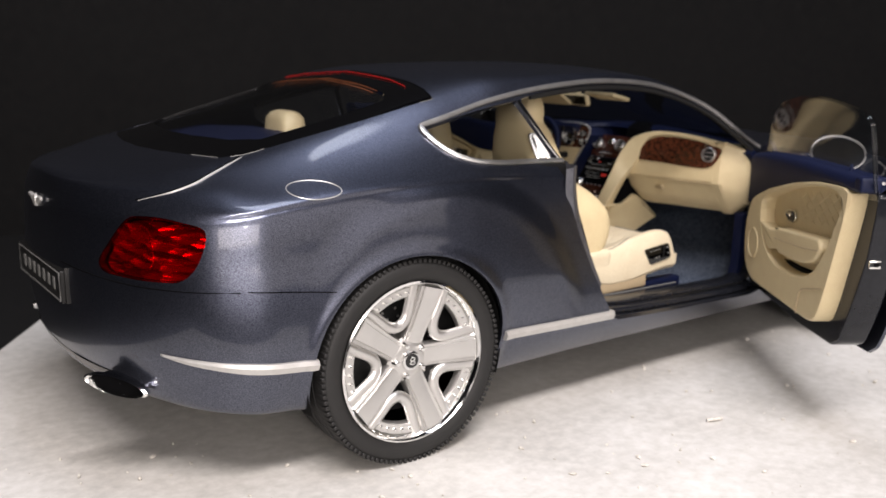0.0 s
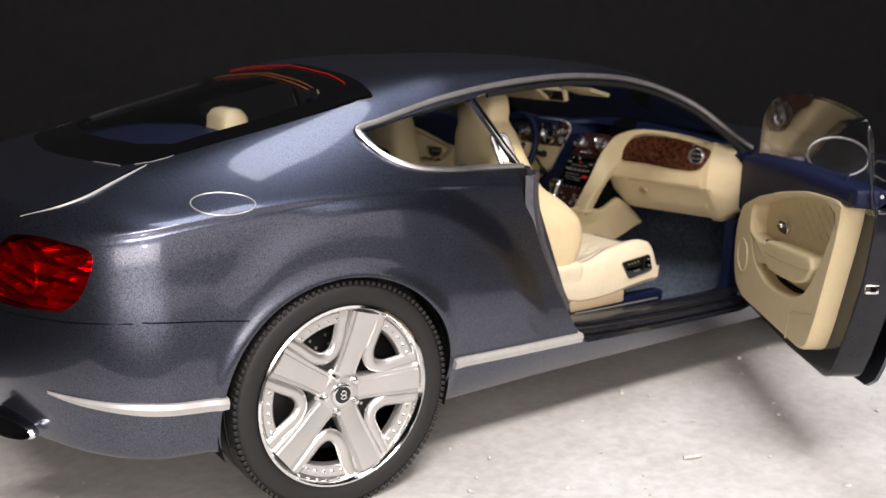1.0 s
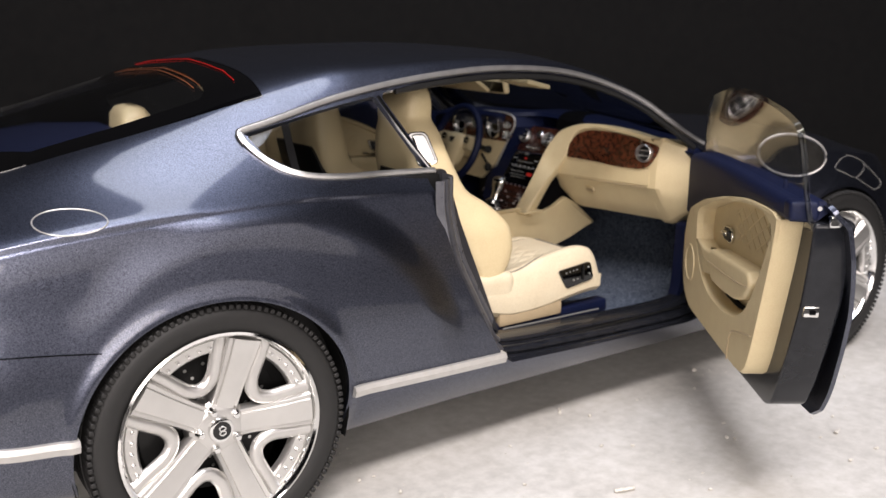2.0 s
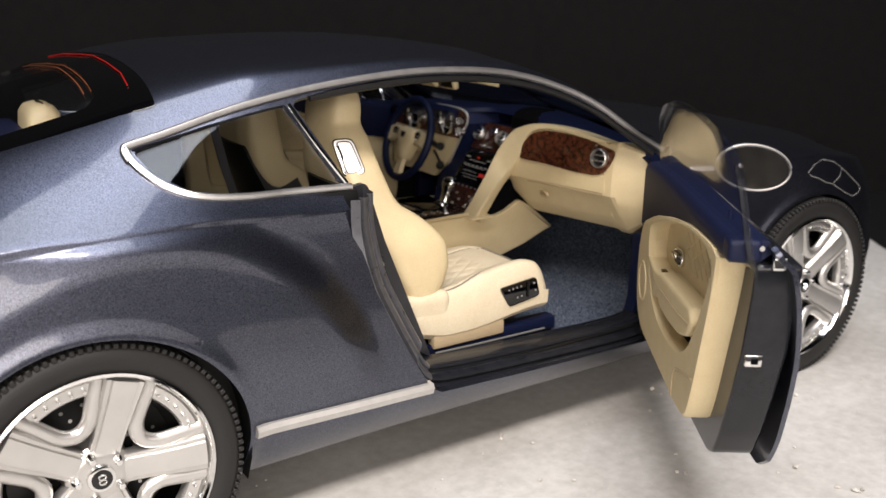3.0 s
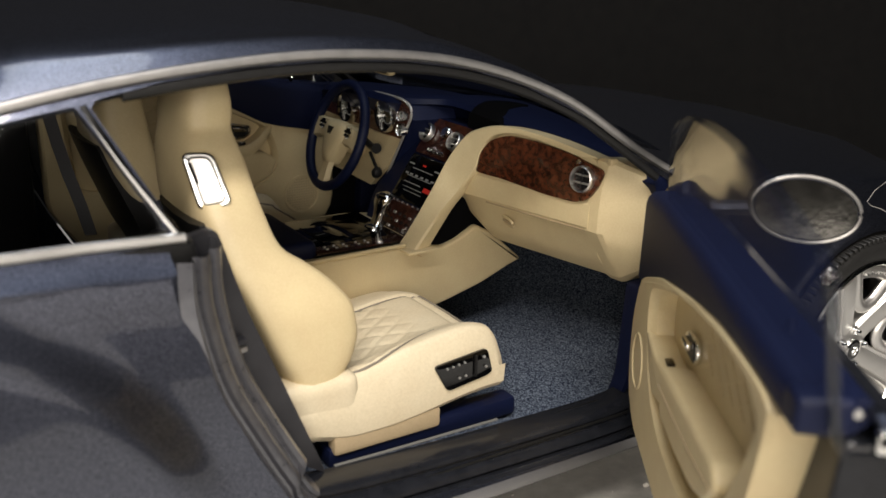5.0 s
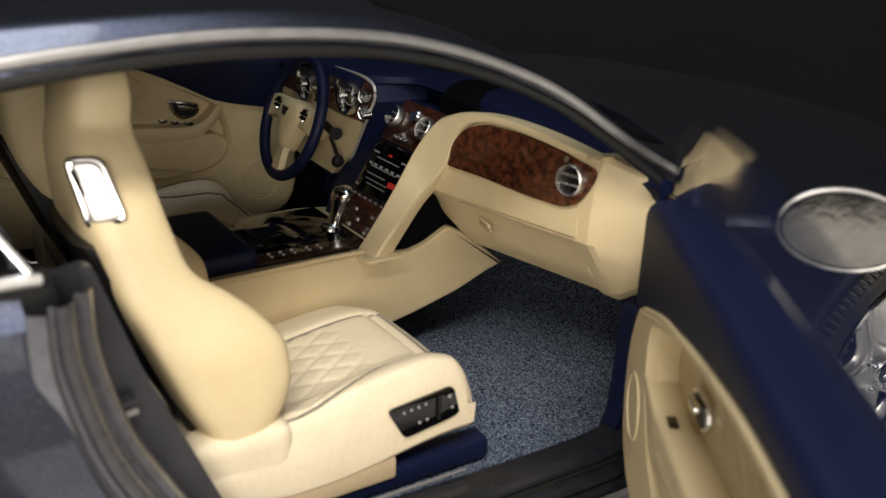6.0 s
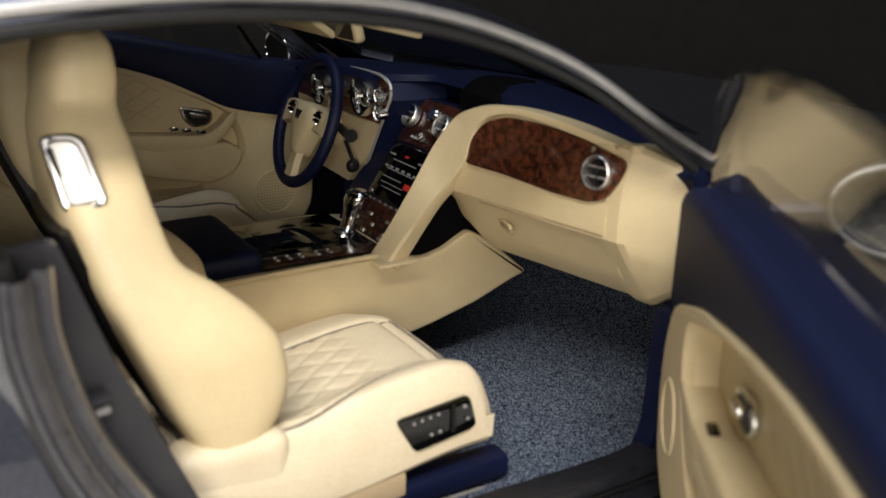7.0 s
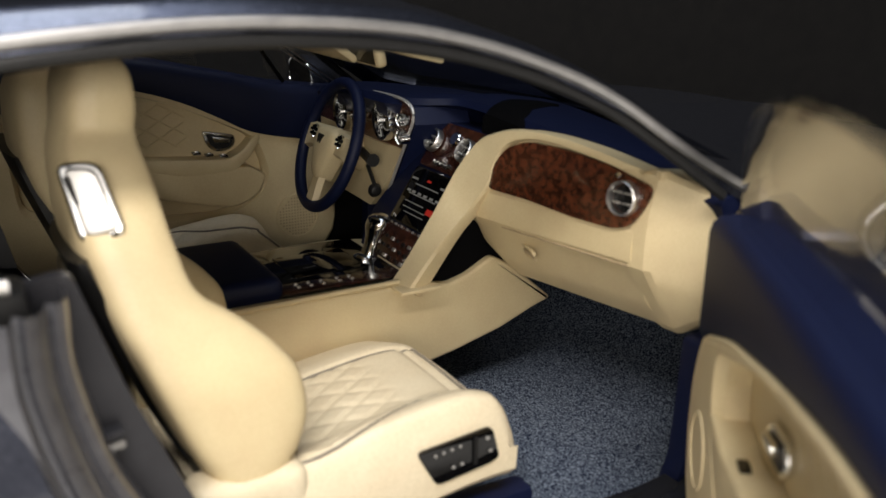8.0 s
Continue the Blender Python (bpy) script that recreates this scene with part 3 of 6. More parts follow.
# sill strips and bumper strips
for points in ([(0.405, 0.383), (0.7, 0.373), (0.975, 0.366)], [(-0.375, 0.431), (-0.5, 0.44), (-0.62, 0.452), (-0.74, 0.468), (-0.8, 0.48)]):
    line = [on_side(p.x, p.y, 0.0) for p in smooth_line([(x, z, 0) for x, z in points], 6)]
    for flip in (1, -1):
        m = Vector((1, flip, 1))
        n = len(line)
        rows = []
        for i, p in enumerate(line):
            h = 0.019 * (1 if points[0][0] > 0 else 1 - 0.8 * max(0, i / (n - 1) - 0.45) / 0.55)
            rows.append([(p + Vector((0, o, dz * h))) * m for o, dz in ((0.01, -1), (-0.012, -0.85), (-0.02, 0.2), (-0.014, 0.9), (0.01, 1))])
        part("bright_strip", loft(rows), TRIM, body, "satin bright strip low on the side")
# panel gaps
side_tube([(-0.30, 0.657), (-0.4, 0.671), (-0.5, 0.684), (-0.587, 0.693)], 0.0018, "panel_gap", NEAR_BLACK, body, 0.0012, 0.5)
gap = [round_corner(a, z, 0.0012) for a, z in ((80, 0.692), (70, 0.692), (60, 0.692), (50, 0.693), (40, 0.697), (30, 0.703), (20, 0.709))]
part("panel_gap", tube(smooth_line(gap, 5), 0.0018, 6), NEAR_BLACK, body)
gap = [on_top(x, y, 0.0) for x, y in ((-0.444, -0.6), (-0.507, -0.628), (-0.574, -0.654), (-0.64, -0.676), (-0.717, -0.672), (-0.80, -0.61))]
part("panel_gap", tube([p + Vector((-0.004, 0.012, 0.0)) for p in smooth_line(gap, 6)], 0.004, 8), NEAR_BLACK, body)
# the highlight along the lid's crease, drawn as a pale satin bead
part("boot_highlight", tube(smooth_line(gap, 6), [0.0015 + 0.0035 * math.sin(math.pi * i / 30) for i in range(31)], 8), TRIM, body, "bright bead put in as the highlight on the boot lid's crease")
ring = [on_side(-0.322 + 0.084 * math.cos(k * math.pi / 18), 0.976 + 0.024 * math.sin(k * math.pi / 18), 0.001) for k in range(36)]
part("fuel_flap_ring", tube(ring, 0.0018, 6, True), TRIM, body, "oval outline of the fuel flap")

# outline of the head lamp
side_tube([(2.716, 0.825), (2.828, 0.864), (2.951, 0.816), (2.859, 0.768), (2.774, 0.799)], 0.0013, "lamp_outline", PALE, body, 0.0, 0.6, "thin pale outline of the head lamp", closed=True, n=2)
side_tube([(2.951, 0.816), (3.02, 0.765), (3.07, 0.722), (2.995, 0.702), (2.9, 0.745), (2.859, 0.768)], 0.0013, "lamp_outline", PALE, body, 0.0, 0.6, "thin pale outline of the head lamp", n=2)
# tail lamps: a red lens over a bright faceted bowl
LENS = clear_glass("red_lens", (0.72, 0.014, 0.010), 0.04)
BOWL = material("lamp_bowl", (0.9, 0.8, 0.75), 0.22, 0.88)
facets = node(BOWL, "ShaderNodeTexVoronoi", Scale=13 / S)
facet_at = node(BOWL, "ShaderNodeTexCoord")
facet_relief = node(BOWL, "ShaderNodeBump", Strength=1.0, Distance=0.05 * S)
facet_squeeze = node(BOWL, "ShaderNodeMapping", Scale=(0.8, 0.8, 2.2))
wire(BOWL, facet_at, "Object", facet_squeeze, "Vector")
wire(BOWL, facet_squeeze, "Vector", facets, "Vector")
wire(BOWL, facets, "Distance", facet_relief, "Height")
wire(BOWL, facet_relief, "Normal", shader(BOWL), "Normal")
for mesh in (lens, mirrored(lens)):
    lamp_lens = sheet("tail_lamp", mesh, 0.006, LENS, car, "red oval tail lamp lens", lift=0.006)
    lamp_lens.visible_shadow = False
    sheet("reflector", mesh, 0.01, BOWL, lamp_lens, "bright faceted reflector", lift=-0.03)
    inner = cut(mesh, lambda v: shape(rounded([(43 / 50, 0.76, 0), (45 / 50, 0.885, 0), (56 / 50, 0.885, 0), (57 / 50, 0.745, 0)], 0.08), lambda w: round_tail(w * (1, 1 if mesh is lens else -1, 1)))(v))[0]
    if len(inner[2]):
        sheet("lamp_ring", inner, 0.008, BOWL, lamp_lens, "inner ring of the lamp", lift=-0.012)

# floor pan and wheel housings
part("floor_pan", box(-0.5, 3.2, -0.72, 0.72, 0.235, 0.29, 0.03), MATT, car, "black underside")
for x in (AXLE_R, AXLE_F):
    for flip in (1, -1):
        bm = lathe([(0.40, -0.94), (0.405, -0.60), (0.30, -0.56), (0.0, -0.56)], 40)
        bmesh.ops.delete(bm, geom=[v for v in bm.verts if v.co.z < -0.14], context="VERTS")
        turned(bm, Matrix.Translation((x, 0, HUB_Z)) @ Matrix.Diagonal((1, flip, 1, 1)))
        part("wheel_housing", bm, MATT, car, "black wheel housing")


# ---- wheels ----
def wheel():
    """A wheel at its hub, its face towards -y: tyre, five broad spokes, bolted rim ring, hub cap, brake disc."""
    tyre_profile = [(0.285, 0.11), (0.33, 0.125), (0.352, 0.12), (0.362, 0.095), (0.363, -0.095), (0.355, -0.117), (0.338, -0.128), (0.31, -0.127), (0.29, -0.12), (0.281, -0.112)]
    root = part("wheel", lathe(tyre_profile, 96), RUBBER, car, "black low tyre on a silver five-spoke wheel")
    root.name = "wheel"
    bm = bmesh.new()
    for k in range(110):  # tread blocks along both shoulders and across
        a = 2 * math.pi * k / 110
        for y0, y1, r, h in ((-0.127, -0.072, 0.361, 0.008), (0.072, 0.127, 0.361, 0.008)):
            own = box(-0.0065, 0.0065, y0, y1, r - 0.012, r + h - 0.006, 0.002, 1)
            turned(own, Matrix.Rotation(a + (0.02 if y0 > 0 else 0), 4, "Y"))
            join(bm, own)
    for y in (-0.045, 0.0, 0.045):
        join(bm, turned(lathe([(0.35, -0.017), (0.366, -0.016), (0.366, 0.016), (0.35, 0.017)], 84), Matrix.Translation((0, y, 0))))
    part("tread", bm, RUBBER, root, "black tread blocks")
    part("rim_barrel", lathe([(0.283, -0.118), (0.286, -0.124), (0.279, -0.127), (0.272, -0.119), (0.262, -0.09), (0.258, 0.10), (0.285, 0.11)], 72), CHROME, root, "polished rim lip")
    part("rim_ring", lathe([(0.266, -0.092), (0.262, -0.102), (0.232, -0.100), (0.226, -0.092), (0.226, -0.07), (0.266, -0.07)], 72), SILVER, root, "silver bolted ring")
    for k in range(5):
        a0 = math.pi / 2 - 0.30 + 2 * math.pi * k / 5
        for j in (-2, -1, 0, 1, 2):
            a = a0 + math.pi / 5 + j * 0.125
            bolt = lathe([(0.0, -0.113), (0.0035, -0.112), (0.0055, -0.105), (0.006, -0.098)], 8)
            turned(bolt, Matrix.Translation((0.246 * math.cos(a), 0, 0.246 * math.sin(a))))
            part("rim_bolt", bolt, CHROME, root)
        spoke = bmesh.new()
        rows = []
        for r, w, y, thick in ((0.04, 0.042, -0.076, 0.03), (0.09, 0.042, -0.082, 0.03), (0.14, 0.043, -0.092, 0.028), (0.2, 0.047, -0.104, 0.024), (0.264, 0.052, -0.113, 0.02)):
            rows.append([(r, w * 0.98, y + thick), (r, w, y + 0.004), (r, w * 0.88, y - 0.004), (r, w * 0.66, y - 0.002), (r, w * 0.6, y - 0.008), (r, 0, y - 0.010),
                         (r, -w * 0.6, y - 0.008), (r, -w * 0.66, y - 0.002), (r, -w * 0.88, y - 0.004), (r, -w, y + 0.004), (r, -w * 0.98, y + thick)])
        rows = [[Vector((p[0], p[2], p[1])) for p in row] for row in rows]
        spoke = loft(rows)
        # the curved web towards each neighbour
        for side in (1, -1):
            web = []
            for r, off in ((0.264, 0.066), (0.225, 0.064), (0.185, 0.06), (0.15, 0.058), (0.122, 0.066), (0.106, 0.08)):
                web.append(Vector((r, -0.085 - 0.06 * (r - 0.1), side * off)))
            join(spoke, tube(smooth_line(web, 4), 0.0205, 10, flat=0.75, up=(0, 1, 0)))
        turned(spoke, Matrix.Rotation(-a0, 4, "Y"))
        part("spoke", spoke, SILVER, root, "broad silver spoke")
        nut = lathe([(0.0, -0.108), (0.008, -0.106), (0.011, -0.098), (0.014, -0.085), (0.016, -0.06)], 10)
        a = a0 + math.pi / 5
        turned(nut, Matrix.Translation((0.057 * math.cos(a), 0, 0.057 * math.sin(a))))
        part("wheel_nut", nut, CHROME, root)
    part("hub", lathe([(0.0, -0.091), (0.05, -0.091), (0.068, -0.086), (0.082, -0.074), (0.086, -0.03)], 40), SILVER, root, "silver hub")
    cap = part("hub_cap", lathe([(0.0, -0.103), (0.026, -0.103), (0.034, -0.101), (0.036, -0.094), (0.036, -0.085)], 32), CHROME, root, "bright hub cap with a dark badge")
    cap.name = "hub_cap"
    disc = lathe([(0.0, -0.02), (0.07, -0.02), (0.075, -0.012), (0.205, -0.012), (0.205, 0.012), (0.0, 0.012)], 60)
    part("brake_disc", disc, BLACK, root, "dark drilled brake disc")
    holes = bmesh.new()
    for ring_r in (0.11, 0.14, 0.17):
        for k in range(20):
            a = 2 * math.pi * (k + ring_r * 7) / 20
            own = lathe([(0.0, -0.0135), (0.0052, -0.0135)], 8)
            turned(own, Matrix.Translation((ring_r * math.cos(a), 0, ring_r * math.sin(a))))
            join(holes, own)
    part("disc_holes", holes, SILVER, root)
    badge = lathe([(0.0, -0.105), (0.026, -0.105), (0.026, -0.102)], 28)
    part("cap_badge", badge, GLOSS, root, "dark round badge")
    mark = bmesh.new()
    for z in (-0.0065, 0.0065):
        join(mark, tube([(0.0085 * math.cos(q * math.pi / 8) + 0.001, -0.106, z + 0.0062 * math.sin(q * math.pi / 8)) for q in range(16)], 0.0028, 6, True, up=(0, 1, 0)))
    part("badge_mark", mark, CHROME, root, "plain double-loop mark")
    caliper = []
    for k in range(9):
        a = math.radians(150 + 7 * k)
        caliper.append([Vector((r * math.cos(a), y, r * math.sin(a))) for r, y in ((0.135, -0.045), (0.21, -0.045), (0.222, -0.03), (0.222, 0.03), (0.135, 0.03))])
    part("brake_caliper", loft(caliper), BLACK, root, "dark brake caliper")
    return root


rear_wheel = wheel()
rear_wheel.matrix_basis = Matrix.Translation(S * Vector((AXLE_R, -0.845, HUB_Z)))
for x, y, yaw, spin in ((AXLE_F, -0.845, 0, 31), (AXLE_R, 0.845, 180, 10), (AXLE_F, 0.845, 180, 50)):
    other = copy_thing(rear_wheel, Matrix.Translation(S * Vector((x, y, HUB_Z))) @ Matrix.Rotation(radians(yaw), 4, "Z") @ Matrix.Rotation(radians(spin), 4, "Y"))
    other.parent = car


# ---- inside the car ----
QUILT = grain(material("cream_leather", (0.66, 0.55, 0.38), 0.5), ((0.62, 0.535, 0.375), (0.7, 0.61, 0.44)), 160, bump=0.2, rough=(0.45, 0.6), second=0.15)


PIPING = material("grey_piping", (0.2, 0.175, 0.14), 0.7)


def seat(middle):
    """A sports seat on its base; middle is its y. The outer side is the one away from the car's middle."""
    s = 1 if middle < 0 else -1
    rear_x = keyed([(0.5, 1.05), (0.56, 1.03), (0.615, 1.0), (0.745, 0.947), (0.865, 0.902), (0.985, 0.866), (1.06, 0.855), (1.1, 0.862), (1.18, 0.868), (1.24, 0.882), (1.265, 0.895), (1.278, 0.92)])
    front_x = keyed([(0.5, 1.16), (0.555, 1.175), (0.6, 1.202), (0.66, 1.217), (0.72, 1.209), (0.77, 1.176), (0.82, 1.122), (0.86, 1.066), (0.93, 1.035), (1.03, 1.0), (1.09, 0.982), (1.16, 0.988), (1.22, 0.985), (1.26, 0.968), (1.278, 0.94)])
    half = keyed([(0.5, 0.235), (0.56, 0.25), (0.7, 0.242), (0.9, 0.192), (1.0, 0.158), (1.06, 0.138), (1.1, 0.12), (1.18, 0.116), (1.24, 0.105), (1.265, 0.088), (1.278, 0.05)])
    rows = []
    for z in [0.5 + 0.0125 * k for k in range(62)] + [1.268, 1.274, 1.278]:
        r, f, w = float(rear_x(z)), float(front_x(z)), float(half(z))
        dip = 0.45 * float(ease(0.5, 0.62, z)) * (1 - float(ease(0.85, 1.05, z))) * (f - r)
        right = [(r + 0.004, 0.55 * w), (r + 0.018, 0.9 * w), (r + 0.045, w), (0.5 * (r + f), 1.01 * w), (f - 0.035, 0.985 * w), (f - 0.008, 0.9 * w), (f - 0.006 - 0.2 * dip, 0.76 * w), (f - 0.012 - 0.9 * dip, 0.55 * w)]
        pts = [(r, 0)] + right + [(f - 0.012 - dip, 0)] + [(x, -y) for x, y in right[::-1]]
        inward = s * 0.028 * float(ease(1.06, 1.12, z))
        inward += s * 0.085 * float(ease(0.7, 1.1, z))
        ahead = 0.04 * float(ease(0.82, 1.12, z))
        high = z if z < 1.09 else 1.09 + 0.74 * (z - 1.09)
        rows.append([Vector((p.x + ahead, middle + inward + p.y, high)) for p in smooth_line([(x, y, 0) for x, y in pts], 3, True)])
    root = part("seat", loft(rows), CREAM, car, "cream leather sports seat with quilted cushion")
    # dark shell over the lower part of its back
    rows = []
    for z in np.linspace(0.5, 0.925, 24):
        r, w = float(rear_x(z)), float(half(z)) * min(1.02, 0.93 + 4 * (0.935 - z))
        rows.append([Vector((x, middle + y, z)) for x, y in ((r + (0.02 if s > 0 else 0.16), -(0.7 if s > 0 else 1.03) * w), (r + 0.008, -(0.66 if s > 0 else 1.0) * w), (r - 0.004, -0.5 * w), (r - 0.008, 0), (r - 0.004, 0.5 * w), (r + 0.008, 0.84 * w), (r + 0.02, 0.88 * w), (r + 0.05, 0))])
    part("back_shell", loft(rows), BLACK, root, "black lower shell of the backrest")
    # cushion with bolsters; its middle is quilted in diamonds
    nx, ny = 90, 90
    cushion_rows = []
    outer_seam = keyed([(1.1, 0.05), (1.22, 0.058), (1.32, 0.09), (1.42, 0.165), (1.5, 0.185), (1.62, 0.19)])
    for i in range(nx + 1):
        x = 1.02 + (1.605 - 1.02) * i / nx
        low = 0.425 - 0.03 * float(ease(1.03, 1.2, x)) + 0.035 * float(ease(1.25, 1.58, x))
        crown = float(keyed([(1.02, 0.545), (1.2, 0.545), (1.35, 0.575), (1.5, 0.592), (1.56, 0.578), (1.585, 0.55), (1.605, 0.5)])(x))
        row = []
        for j in range(ny + 1):
            v = j / ny  # from the outer side to the inner one
            y = -0.262 + 0.50 * v
            side = float(ease(0.03, 0.0, v)) if v < 0.03 else 0
            bolster = 0.021 * math.exp(-((v - 0.07) / 0.085) ** 2) - 0.012 * float(ease(0.15, 0.25, v)) - 0.035 * float(ease(0.72, 1.0, v))
            z = crown + bolster - 0.05 * (1 - min(1, v / 0.05)) ** 2 - 0.05 * (1 - min(1, (1 - v) / 0.05)) ** 2
            if float(outer_seam(x)) + 0.02 < v < 0.68 and 1.17 < x < 1.47:
                p, q = (x * 0.62 + y) / 0.058, (x * 0.62 - y) / 0.058
                d = min(abs(p - round(p)), abs(q - round(q)))
                z -= 0.0045 * math.exp(-((d / 0.10) ** 2)) * (1 - float(ease(1.38, 1.47, x)))
            for seam in (float(outer_seam(x)), 0.69):
                z -= 0.008 * math.exp(-(((v - seam) / 0.012) ** 2))
            z -= 0.006 * math.exp(-(((x - 1.535 + 0.05 * (v - 0.4) ** 2) / 0.006) ** 2)) * (0.19 < v < 0.69)
            row.append(Vector((x + 0.018 * math.sin(math.pi * v) * float(ease(1.5, 1.605, x)), middle + s * y, z)))
        drop = [Vector((x, middle + s * 0.243, low + 0.06)), Vector((x, middle + s * 0.23, low)), Vector((x, middle - s * 0.245, low)), Vector((x, middle - s * 0.264, low + 0.02)), Vector((x, middle - s * 0.268, low + 0.07))]
        cushion_rows.append(row + drop)
    part("cushion", loft(cushion_rows), QUILT, root, "cream cushion with diamond quilting")
    raised = Vector((0, 0, 0.002))
    outer = []
    for row in cushion_rows[22:84]:
        c = ny * float(outer_seam(row[0].x))
        outer.append(row[int(c)].lerp(row[int(c) + 1], c - int(c)) + raised)
    for line in (outer, [row[62] + raised for row in cushion_rows[10:82]], [cushion_rows[82][j] + raised for j in range(17, 63)]):
        part("piping", tube(line, 0.0032, 6), PIPING, root, "thin grey piping")
    # soft lower corner behind the cushion, side skirt and rails
    part("hinge_cover", turned(box(1.0, 1.2, -0.046, 0.046, 0.415, 0.57, 0.035, 4), Matrix.Translation((0, middle - s * 0.218, 0))), QUILT, root)
    part("skirt", box(1.13, 1.42, middle - s * 0.24 - 0.02, middle - s * 0.24 + 0.02, 0.37, 0.425, 0.01), TAN, root, "tan skirt under the cushion")
    for y in (-0.22, 0.2):
        part("rail", box(1.12, 1.66, middle + s * y - 0.03, middle + s * y + 0.03, 0.335, 0.385, 0.012), NAVY, root, "navy seat rail")
    # switches on the outer side
    plate = side_slab([(1.39, 0.54), (1.545, 0.556), (1.563, 0.49), (1.545, 0.482), (1.43, 0.466)], 0, 0.008, 0.014, 0.002)
    turned(plate, Matrix.Translation((0, middle - s * 0.264, 0)) @ Matrix.Diagonal((1, s, 1, 1)))
    part("switch_plate", plate, GLOSS, root, "gloss black plate of seat switches")
    spots = [(1.425 + 0.017 * k, 0.529 + 0.002 * k, 0.005, 0.005) for k in range(4)] + [(1.462, 0.497, 0.006, 0.005), (1.48, 0.499, 0.006, 0.005), (1.533, 0.537, 0.007, 0.006), (1.54, 0.51, 0.006, 0.005)]
    for x, z, w, h in spots:
        part("switch", box(x - 0.5 * w, x + 0.5 * w, middle - s * 0.275 - 0.0025, middle - s * 0.275 + 0.0025, z - 0.5 * h, z + 0.5 * h, 0.0012), PALE, root)
    part("switch_bar", box(1.505, 1.512, middle - s * 0.275 - 0.003, middle - s * 0.275 + 0.003, 0.49, 0.546, 0.002), BLACK, root)
    # bright belt guide on the shoulder
    guide = side_slab([(0.876, 1.077), (0.921, 1.079), (0.955, 0.991), (0.909, 0.978)], 0, 0.02, 0.016, 0.005, 3)
    turned(guide, Matrix.Translation((0.931, middle - s * 0.072, -0.024)) @ Matrix.Diagonal((1, s, 1, 1)) @ Matrix.Translation((0, 0, 1.03)) @ Matrix.Rotation(radians(-27), 4, "Z") @ Matrix.Rotation(radians(-15), 4, "X") @ Matrix.Scale(1.1, 4) @ Matrix.Translation((-0.915, 0, -1.03)))
    edge = side_slab([(0.864, 1.084), (0.926, 1.087), (0.965, 0.984), (0.90, 0.969)], 0, 0.016, 0.02, 0.005, 3)
    turned(edge, Matrix.Translation((0.931, middle - s * 0.072, -0.024)) @ Matrix.Diagonal((1, s, 1, 1)) @ Matrix.Translation((0, 0, 1.03)) @ Matrix.Rotation(radians(-27), 4, "Z") @ Matrix.Rotation(radians(-15), 4, "X") @ Matrix.Scale(1.1, 4) @ Matrix.Translation((-0.915, 0, -1.03)))
    guide_root = part("belt_guide", guide, BRIGHT, root, "bright belt guide on the shoulder")
    part("guide_bezel", edge, CHROME, guide_root, "dark-edged chrome bezel")
    slot = tube([Vector((0.892 + 0.028 * t, middle - s * (0.072 + 0.018 * t), 1.05 - 0.09 * t)) for t in (0, 0.25, 0.5, 0.75, 1)], 0.004, 6)
    part("belt_slot", slot, BLACK, root)
    part("buckle", box(1.275, 1.3, middle + s * 0.235 - 0.01, middle + s * 0.235 + 0.01, 0.53, 0.572, 0.005), RED, root, "red belt buckle")
    return root


seat(-0.455)
seat(0.455)

# belt strap that hangs beside the far seat's back
rows = [[Vector((x - 0.017, 0.245, z)), Vector((x + 0.017, 0.245, z - 0.003)), Vector((x + 0.017, 0.25, z - 0.003)), Vector((x - 0.017, 0.25, z))] for x, z in ((0.768, 1.07), (0.772, 1.02), (0.785, 0.95), (0.805, 0.86), (0.83, 0.77), (0.85, 0.68))]
part("seat_belt", loft(rows), material("grey_webbing", (0.07, 0.07, 0.075), 0.8), car, "dark grey belt strap beside the seat")

# rear seats and the shelf behind them
for y in (-0.36, 0.36):
    rows = []
    for z, x0, x1, w in ((0.5, 0.3, 0.42, 0.24), (0.62, 0.27, 0.41, 0.245), (0.8, 0.2, 0.345, 0.24), (0.95, 0.13, 0.27, 0.22), (1.0, 0.125, 0.255, 0.16), (1.04, 0.13, 0.25, 0.11), (1.1, 0.135, 0.245, 0.105), (1.125, 0.15, 0.23, 0.085), (1.135, 0.17, 0.21, 0.05)):
        rows.append([Vector((p.x, y + p.y, z)) for p in smooth_line([(x0, -0.7 * w, 0), (x0 + 0.03, -w, 0), (x1 - 0.02, -w, 0), (x1, -0.6 * w, 0), (x1 - 0.03, 0, 0), (x1, 0.6 * w, 0), (x1 - 0.02, w, 0), (x0 + 0.03, w, 0), (x0, 0.7 * w, 0)], 4, True)])
    back = part("rear_seat", loft(rows[3:]), CREAM, car, "cream rear seat top with headrest")
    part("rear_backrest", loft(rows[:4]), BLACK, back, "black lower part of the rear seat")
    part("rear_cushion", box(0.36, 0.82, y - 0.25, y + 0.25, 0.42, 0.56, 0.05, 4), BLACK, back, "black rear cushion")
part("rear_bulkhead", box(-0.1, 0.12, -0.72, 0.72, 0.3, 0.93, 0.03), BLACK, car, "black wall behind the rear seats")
bm = loft([[Vector((x, y, z)) for y in (-0.6, -0.5, -0.3, 0, 0.3, 0.5, 0.6)] + [Vector((x, y, z - 0.04)) for y in (0.6, 0, -0.6)] for x, z in ((-0.5, 1.0), (-0.35, 1.045), (-0.1, 1.065), (0.13, 1.05))])
part("parcel_shelf", bm, NAVY, car, "navy parcel shelf under the rear window")
